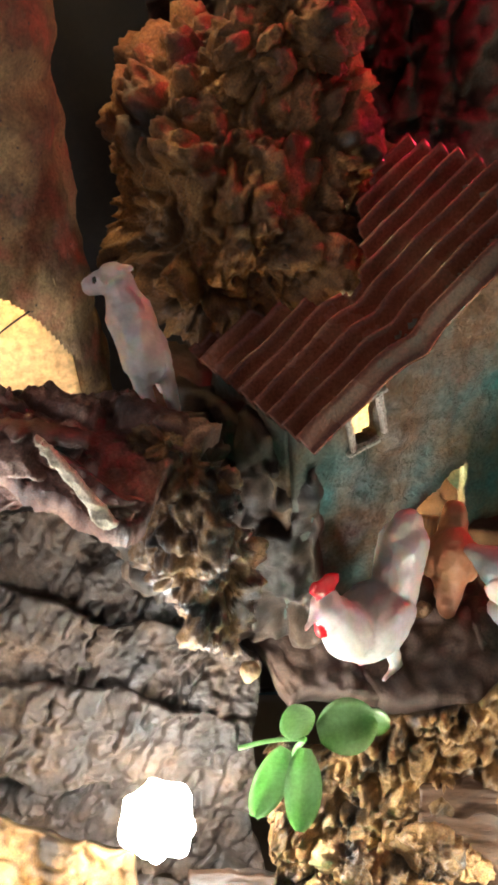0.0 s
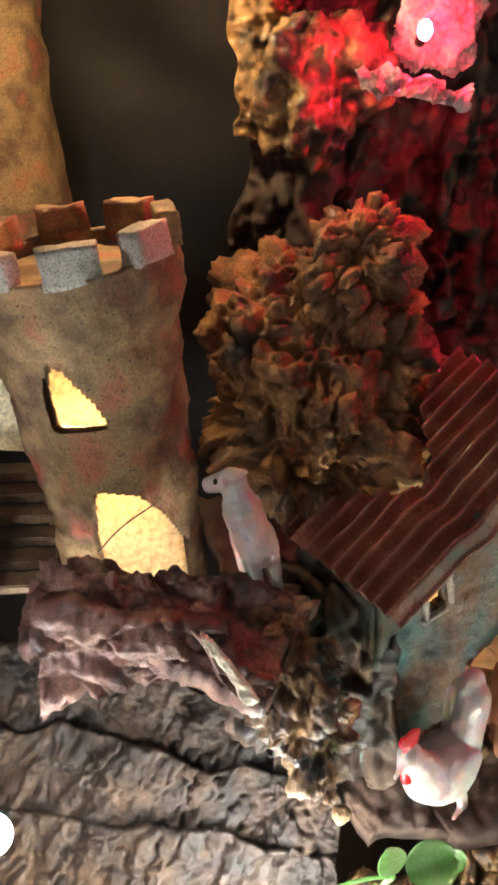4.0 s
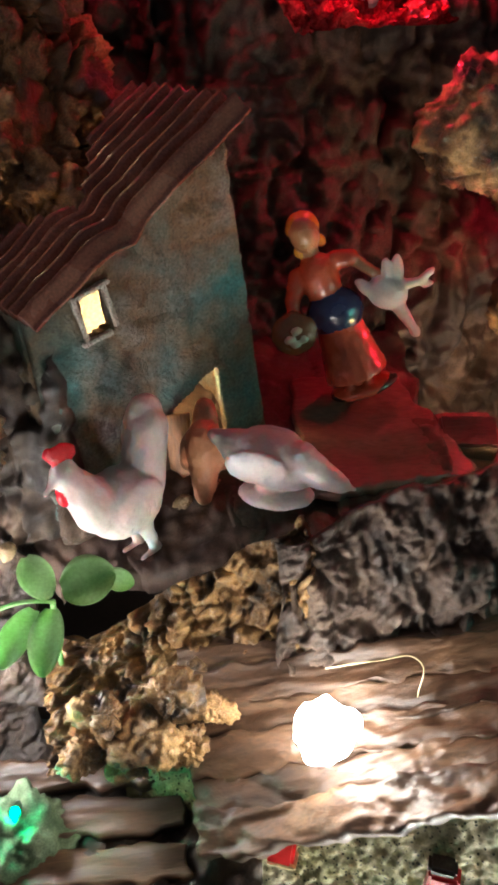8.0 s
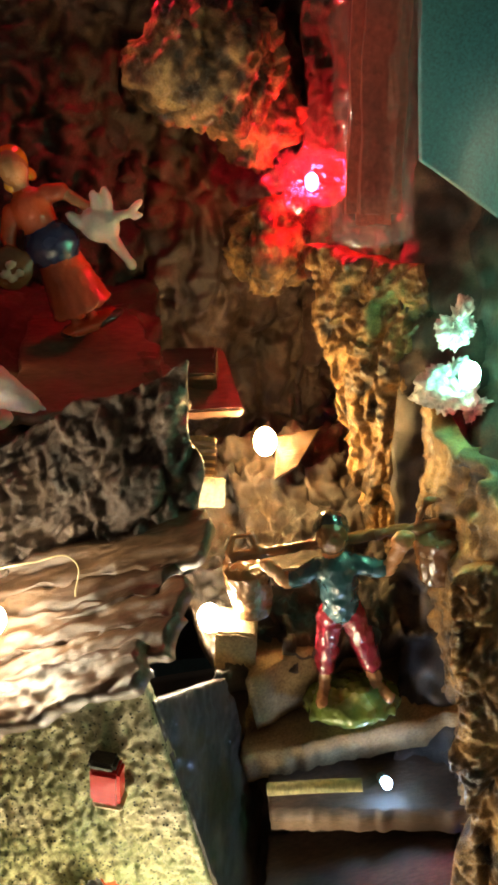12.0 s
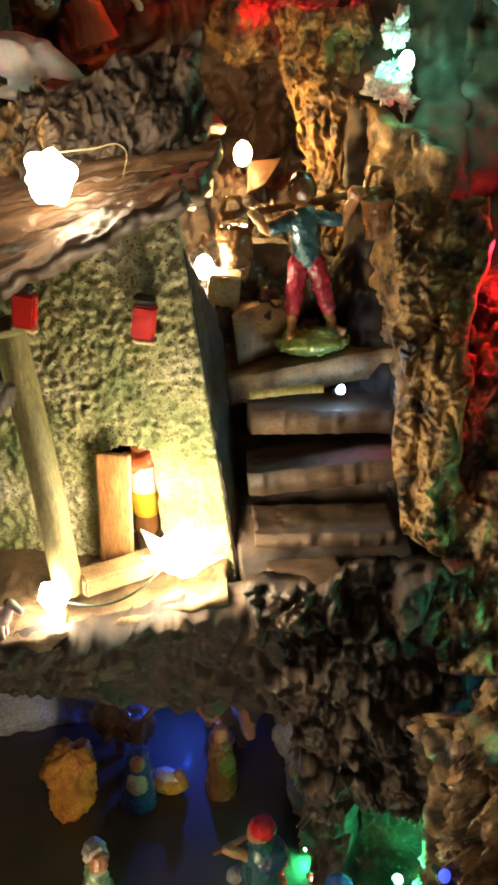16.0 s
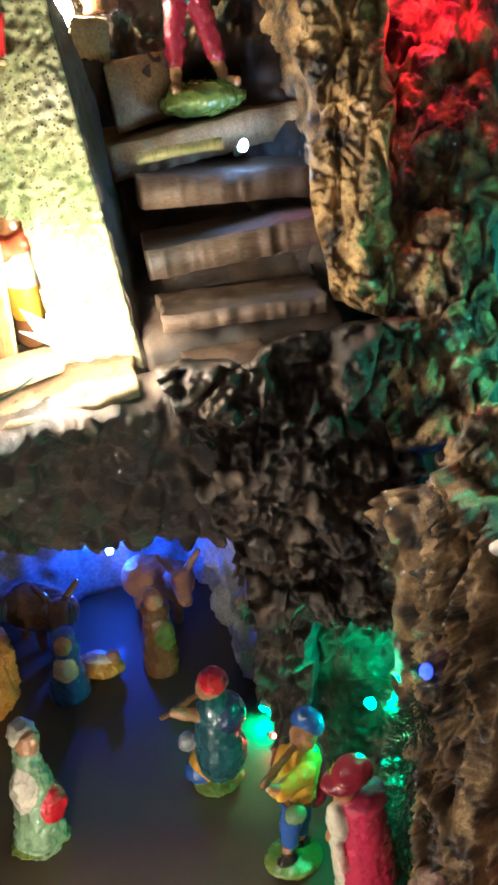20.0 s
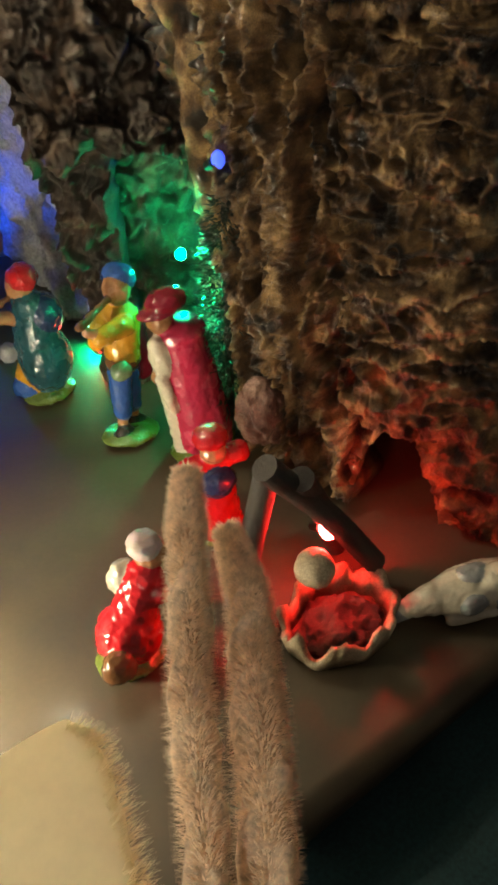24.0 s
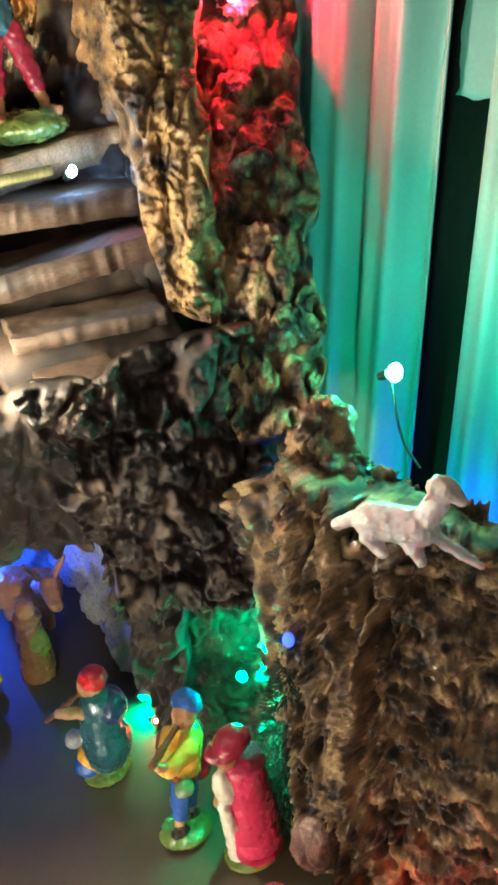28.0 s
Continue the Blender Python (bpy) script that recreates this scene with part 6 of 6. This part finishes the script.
# small pine
pine = empty("pine_tree", (0.262, -0.045, 0.8185))
under(tube("trunk", [(0.262, -0.04, 0.8185), (0.262, -0.042, 0.88), (0.265, -0.043, 0.948)], 0.002, ASH), pine)
rng = random.Random(5)
verts, faces = [], []
for k in range(2600):
    f = rng.random()
    a = rng.random() * 6.283
    c = Vector((0.262 + 0.003 * f, -0.041 - 0.002 * f, 0.836 + 0.115 * f))
    R = 0.017 * (1 - f) ** 0.5 + 0.003
    d = Vector((math.cos(a), math.sin(a), -0.25 + 0.5 * rng.random()))
    p = c + d * R * rng.random() ** 0.5
    q = p + d * 0.004 + Vector((rng.gauss(0, 0.001), rng.gauss(0, 0.001), rng.gauss(0, 0.001)))
    w = Vector((-d.y, d.x, rng.gauss(0, 0.5))).normalized() * 0.0006
    i = len(verts)
    verts += [p - w, p + w, q]
    faces.append([i, i + 1, i + 2])
under(mesh_object("needles", verts, faces, PINE, False), pine)
tagged(pine, "small dark artificial pine tree beside the stump", "pine tree")


# dry grass heads and the fluffy plume before the board
def fuzz(name, points, radii, mat, count, length, seed, flat=None):
    rng = random.Random(seed)
    verts, faces = [], []
    for k in range(count):
        f = rng.random() * (len(points) - 1.001)
        i = int(f)
        c = Vector(points[i]).lerp(Vector(points[i + 1]), f - i)
        r = radii[i] + (radii[i + 1] - radii[i]) * (f - i)
        ax = (Vector(points[i]) - Vector(points[i + 1])).normalized()
        d = Vector((rng.gauss(0, 1), rng.gauss(0, 1), rng.gauss(0, 1)))
        d = (d - ax * d.dot(ax)).normalized()
        p = c + d * r * 0.9
        if flat and abs(d.dot(Vector(flat))) < 0.85:
            continue
        if flat:
            p = c + Vector(flat) * (d.dot(Vector(flat)) * r) + (d - Vector(flat) * d.dot(Vector(flat))) * r * 0.22
        q = p + (d * 0.9 + ax * rng.uniform(-0.3, 0.6)).normalized() * length * rng.uniform(0.5, 1.3)
        w = ax.cross(d).normalized() * 0.0002
        j = len(verts)
        verts += [p - w, p + w, q]
        faces.append([j, j + 1, j + 2])
    return mesh_object(name, verts, faces, mat, False)


def grass_head(pts, radii, seed, label):
    g = empty("dry_grass_stalk", pts[-1])
    core = lathe_along("head", pts[:-1], radii, STRAW, seed)
    under(core, g)
    f = fuzz("fluff", pts[:-1], radii, STRAW, 20000, 0.0026, seed)
    f["kind"] = "stuff"
    under(f, g)
    under(tube("stalk", pts[-2:] if len(pts) < 3 else [pts[-2], tuple((np.array(pts[-2]) * 0.5 + np.array(pts[-1]) * 0.5) + np.array([0, 0, 0.012])), pts[-1]], 0.0012, STRAW), g)
    return tagged(g, label, "grass stalk", group="dry grass")


def lathe_along(name, pts, radii, mat, seed, flat=None):
    n = 24
    verts, faces = [], []
    P_ = [Vector(p) for p in pts]
    dense, rad = [], []
    for i in range(len(P_) - 1):
        for k in range(14):
            f = k / 14
            dense.append(P_[i].lerp(P_[i + 1], f))
            rad.append(radii[i] + (radii[i + 1] - radii[i]) * f)
    dense.append(P_[-1])
    rad.append(radii[-1])
    ax = (P_[-1] - P_[0]).normalized()
    e1 = Vector(flat).normalized() if flat else ax.cross(Vector((0, 0, 1))).normalized()
    e1 = (e1 - ax * e1.dot(ax)).normalized()
    e2 = ax.cross(e1)
    for i, c in enumerate(dense):
        for j in range(n):
            a = 2 * math.pi * j / n
            r = rad[i] * (1 + (0.1 if flat else 0.6) * noise.noise(c * 170 + Vector((math.cos(a), math.sin(a), seed)) * 0.9))
            verts.append(c + e1 * r * math.cos(a) + e2 * r * math.sin(a) * (0.22 if flat else 1))
    for i in range(len(dense) - 1):
        for j in range(n):
            a, b = i * n + j, i * n + (j + 1) % n
            faces.append([a, b, b + n, a + n])
    faces.append(list(range(n))[::-1])
    faces.append([(len(dense) - 1) * n + j for j in range(n)])
    return mesh_object(name, verts, faces, mat)


grass_head([(0.137, -0.202, 0.966), (0.127, -0.216, 0.961), (0.106, -0.246, 0.948), (0.078, -0.294, 0.938), (0.06, -0.33, 0.925), (0.03, -0.42, 0.795)], [0.0018, 0.0036, 0.0041, 0.0038, 0.0034], 1, "tan fluffy dry grass head on a thin stalk")
grass_head([(0.141, -0.211, 0.951), (0.135, -0.227, 0.946), (0.115, -0.257, 0.94), (0.086, -0.298, 0.932), (0.066, -0.332, 0.92), (0.035, -0.42, 0.795)], [0.0019, 0.0042, 0.0054, 0.0052, 0.0045], 2, "tan fluffy dry grass head on a thin stalk")
plume = empty("fluffy_plume", (0.02, -0.43, 0.795))
PP = [(0.0752, -0.2262, 0.9402), (0.0741, -0.2309, 0.9388), (0.0701, -0.2425, 0.9359), (0.0656, -0.258, 0.9337), (0.064, -0.2718, 0.933), (0.0629, -0.2846, 0.9326), (0.0614, -0.3019, 0.9326), (0.058, -0.33, 0.928)]
PR = [0.012, 0.0162, 0.0178, 0.0168, 0.0152, 0.0135, 0.01, 0.005]
WIDE = Vector((0.887, -0.397, 0.23)).normalized()
under(lathe_along("blade", PP, PR, FUR, 5, tuple(WIDE)), plume)
ff = fuzz("fluff", PP, PR, FUR, 9000, 0.0042, 6, flat=tuple(WIDE))
ff["kind"] = "stuff"
under(ff, plume)
under(tube("stalk", [(0.058, -0.33, 0.928), (0.035, -0.4, 0.89), (0.02, -0.43, 0.795)], 0.0014, STRAW), plume)
tagged(plume, "cream fluffy plume leaf with fine hairs", "plume")

# wrapped bar on a stick, cloths
wrap = empty("wrapped_bar", (0.255, 0.162, 1.385))
BX = Vector((0.003, 0.014, 0.09))
under(block("bar", (0.2565, 0.165, 1.428), (0.018, 0.012, 0.078), (-9, 2, -8), CHOC, bevel=0.004, rough=0.0012, seed=20), wrap)
under(tube("stick", [(0.2575, 0.1685, 1.464), (0.2585, 0.175, 1.5), (0.26, 0.185, 1.56)], 0.0021, surface("mauve_stick", [(0.3, 0.2, 0.2), (0.4, 0.28, 0.28)], 100, 0.5, 0.1)), wrap)
n, m = 40, 50
verts, faces = [], []
for i in range(m + 1):
    f = i / m
    c = Vector((0.2545, 0.1585, 1.385)) + BX * f
    for j in range(n):
        a = 2 * math.pi * j / n
        flare = 1 + 0.22 * max(0, (f - 0.85) / 0.15) - 0.25 * math.exp(-((f - 0.84) / 0.04) ** 2)
        r = (0.0135 * flare) * (1 + 0.16 * noise.noise(Vector((math.cos(a) * 2.2, math.sin(a) * 2.2, f * 9))))
        verts.append(c + Vector((math.cos(a) * r, math.sin(a) * r * 0.72, 0)))
for i in range(m):
    for j in range(n):
        a, b = i * n + j, i * n + (j + 1) % n
        faces.append([a, b, b + n, a + n])
faces.append(list(range(n))[::-1])
under(mesh_object("wrapping_film", verts, faces, FILM), wrap)
tagged(wrap, "brown bar on a stick wrapped in crinkled clear film", "wrapped bar")


def drape(u, v):
    return 0.006 * np.sin(u * 9 + v * 3) + 0.01 * np.sin(v * 4 - u * 2)


tagged(sheet("satin_cloth", (0.28, 0.222, 1.56), (0.38, 0.19, 1.56), (0.36, 0.165, 1.345), (0.285, 0.2, 1.4), SKYCLOTH, res=0.0025, thick=0.0015, shape=drape), "blue-green satin cloth hanging in soft folds", "cloth")
tagged(sheet("pale_cloth", (0.225, 0.19, 1.53), (0.285, 0.178, 1.51), (0.27, 0.176, 1.49), (0.2495, 0.181, 1.487), LAV, res=0.002, thick=0.0012, shape=drape), "pale lavender satin flap", "cloth")
tagged(sheet("dotted_ribbon", (0.237, 0.176, 1.525), (0.31, 0.155, 1.51), (0.31, 0.157, 1.484), (0.24, 0.178, 1.503), DOTS, res=0.002, thick=0.0012), "yellow ribbon with dark green dots", "ribbon")

# wires of the light string
tagged(tube("light_cable", [(0.11, 0.14, 1.284), (0.128, 0.139, 1.286), (0.142, 0.136, 1.287), (0.141, 0.132, 1.274)], 0.00028, WIRE), "thin gold wire of the light string", "cable")
tagged(tube("light_cable", [(0.268, 0.03, 1.02), (0.27, 0.01, 0.98), (0.272, 0.0, 0.95)], 0.0004, WIRE), "thin wire hanging beside the grotto", "cable")
tagged(tube("light_cable", [(0.153, 0.07, 1.1), (0.12, 0.06, 1.085), (0.091, 0.076, 1.078)], 0.0007, DARKWIRE), "thin dark cable between two fairy lights", "cable")
# the cable from (-0.02, -0.3, 0.982) is added with the unseen plume fill lamp
for a, b in (((-0.088, 0.36, 1.62), (-0.1, 0.552, 1.7)), ((-0.145, 0.15, 1.45), (-0.125, 0.165, 1.39)), ((-0.02, -0.3, 0.982), (-0.025, -0.31, 0.794)), ((0.05, -0.12, 0.876), (0.05, -0.11, 0.819)), ((0.337, -0.028, 1.078), (0.338, -0.05, 1.038))):
    tagged(tube("light_cable", [a, tuple((np.array(a) + np.array(b)) / 2 - np.array([0, 0, 0.01])), b], 0.0007, DARKWIRE), "thin dark cable of the light string", "cable")

REDFILM = surface("red_cellophane", [(0.22, 0.01, 0.015), (0.4, 0.03, 0.04), (0.55, 0.1, 0.1)], 160, 0.15, 0.6, coat=0.5, translucent=0.4, mottle=(0.4, 1.4))
# crumpled clear wrappers that catch the light of the coloured lamps
CRUMPLE = surface("crumpled_clear_plastic", [(0.55, 0.55, 0.54), (0.75, 0.75, 0.73)], 100, 0.15, 0.2, translucent=0.5)
for x, y, z, a, b, c, sd, word in ((0.184, 0.374, 1.5, 0.015, 0.008, 0.02, 110, "red"), (0.05, 0.392, 1.585, 0.022, 0.01, 0.02, 111, "red"), (0.36, 0.118, 1.236, 0.014, 0.008, 0.012, 112, "red"), (0.3, 0.184, 1.338, 0.009, 0.006, 0.011, 113, "pale green"), (0.296, 0.184, 1.314, 0.007, 0.006, 0.012, 114, "pale green"), (0.308, 0.182, 1.304, 0.006, 0.005, 0.007, 115, "pale green")):
    tagged(lump("crumpled_film", (x, y, z), (a, b, c), CRUMPLE, 0.006, 0.009, sd, (0, 20, 0), 5), "crumpled clear plastic behind the " + word + " lamp", "film", group="crumpled wrappers")

for c, sd in ((((0.006, 0.345, 1.573), (0.055, 0.344, 1.566), (0.053, 0.338, 1.557), (0.009, 0.34, 1.565)), 131), (((0.108, 0.385, 1.53), (0.178, 0.385, 1.52), (0.215, 0.366, 1.466), (0.135, 0.362, 1.468)), 132)):
    tagged(sheet("crumpled_film", *c, REDFILM if sd == 132 else CRUMPLE, res=0.0016, relief=crag_relief(0.011, 0.014, sd, (1, 0, 0.4), 1.3, holes=0.5), thick=0.0006, ragged=0.004, seed=sd, smooth=False), "crumpled sheet of " + ("red cellophane" if sd == 132 else "clear plastic") + " round a red lamp", "film", group="crumpled wrappers")

# reddish boards on the yard behind the hens
PLANK = surface("red_brown_board", [(0.08, 0.036, 0.025), (0.13, 0.06, 0.042), (0.17, 0.085, 0.06)], 60, 0.45, 0.2, stretch=(0.3, 1, 1), grain=10)
tagged(sheet("yard_board", (0.122, 0.312, 1.312), (0.173, 0.33, 1.311), (0.196, 0.232, 1.297), (0.118, 0.222, 1.304), PLANK, res=0.0018, relief=plain_relief(0.0012, 0.02, 31), thick=0.005, ragged=0.002, seed=31), "reddish brown board lying on the yard", "board")
tagged(block("yard_board", (0.205, 0.266, 1.289), (0.03, 0.05, 0.006), (14, 6, 4), PLANK, seed=32), "reddish brown board leaning at the yard edge", "board")

# small flight of steps and a lit opening beside the tower
flight = empty("small_staircase", (-0.135, 0.28, 1.385))
for k in range(6):
    f = k / 5
    under(block("step", (-0.131 - 0.007 * f, 0.242 + 0.045 * f, 1.394 + 0.024 * f), (0.028, 0.01, 0.004), (0, 3, 6), TERRACE, bevel=0.0006, seed=40 + k), flight)
tagged(flight, "little dark brown steps climbing beside the tower", "stairs")
tagged(sheet("lit_panel", (-0.172, 0.315, 1.47), (-0.136, 0.308, 1.462), (-0.132, 0.302, 1.419), (-0.17, 0.305, 1.42), CREAM, res=0.004, thick=0.002, bulge=0.003), "cream lit paper in an opening above the steps", "paper panel")
tagged(tube("wooden_post", [(-0.144, 0.212, 1.385), (-0.1445, 0.216, 1.412), (-0.144, 0.22, 1.445)], 0.006, WOOD, 12), "short brown wooden post by the little steps", "post")

# orange straw stack at the grotto's mouth
STRAWSTACK = surface("orange_straw", [(0.3, 0.1, 0.015), (0.55, 0.22, 0.03), (0.65, 0.32, 0.06)], 300, 0.6, 0.8, stretch=(1, 1, 0.3))
tagged(lump("straw_sheaf", (0.097, 0.17, 0.85), (0.018, 0.014, 0.034), STRAWSTACK, 0.005, 0.01, 120, (0, 0, 0), 5), "small orange straw stack by the grotto", "straw sheaf")
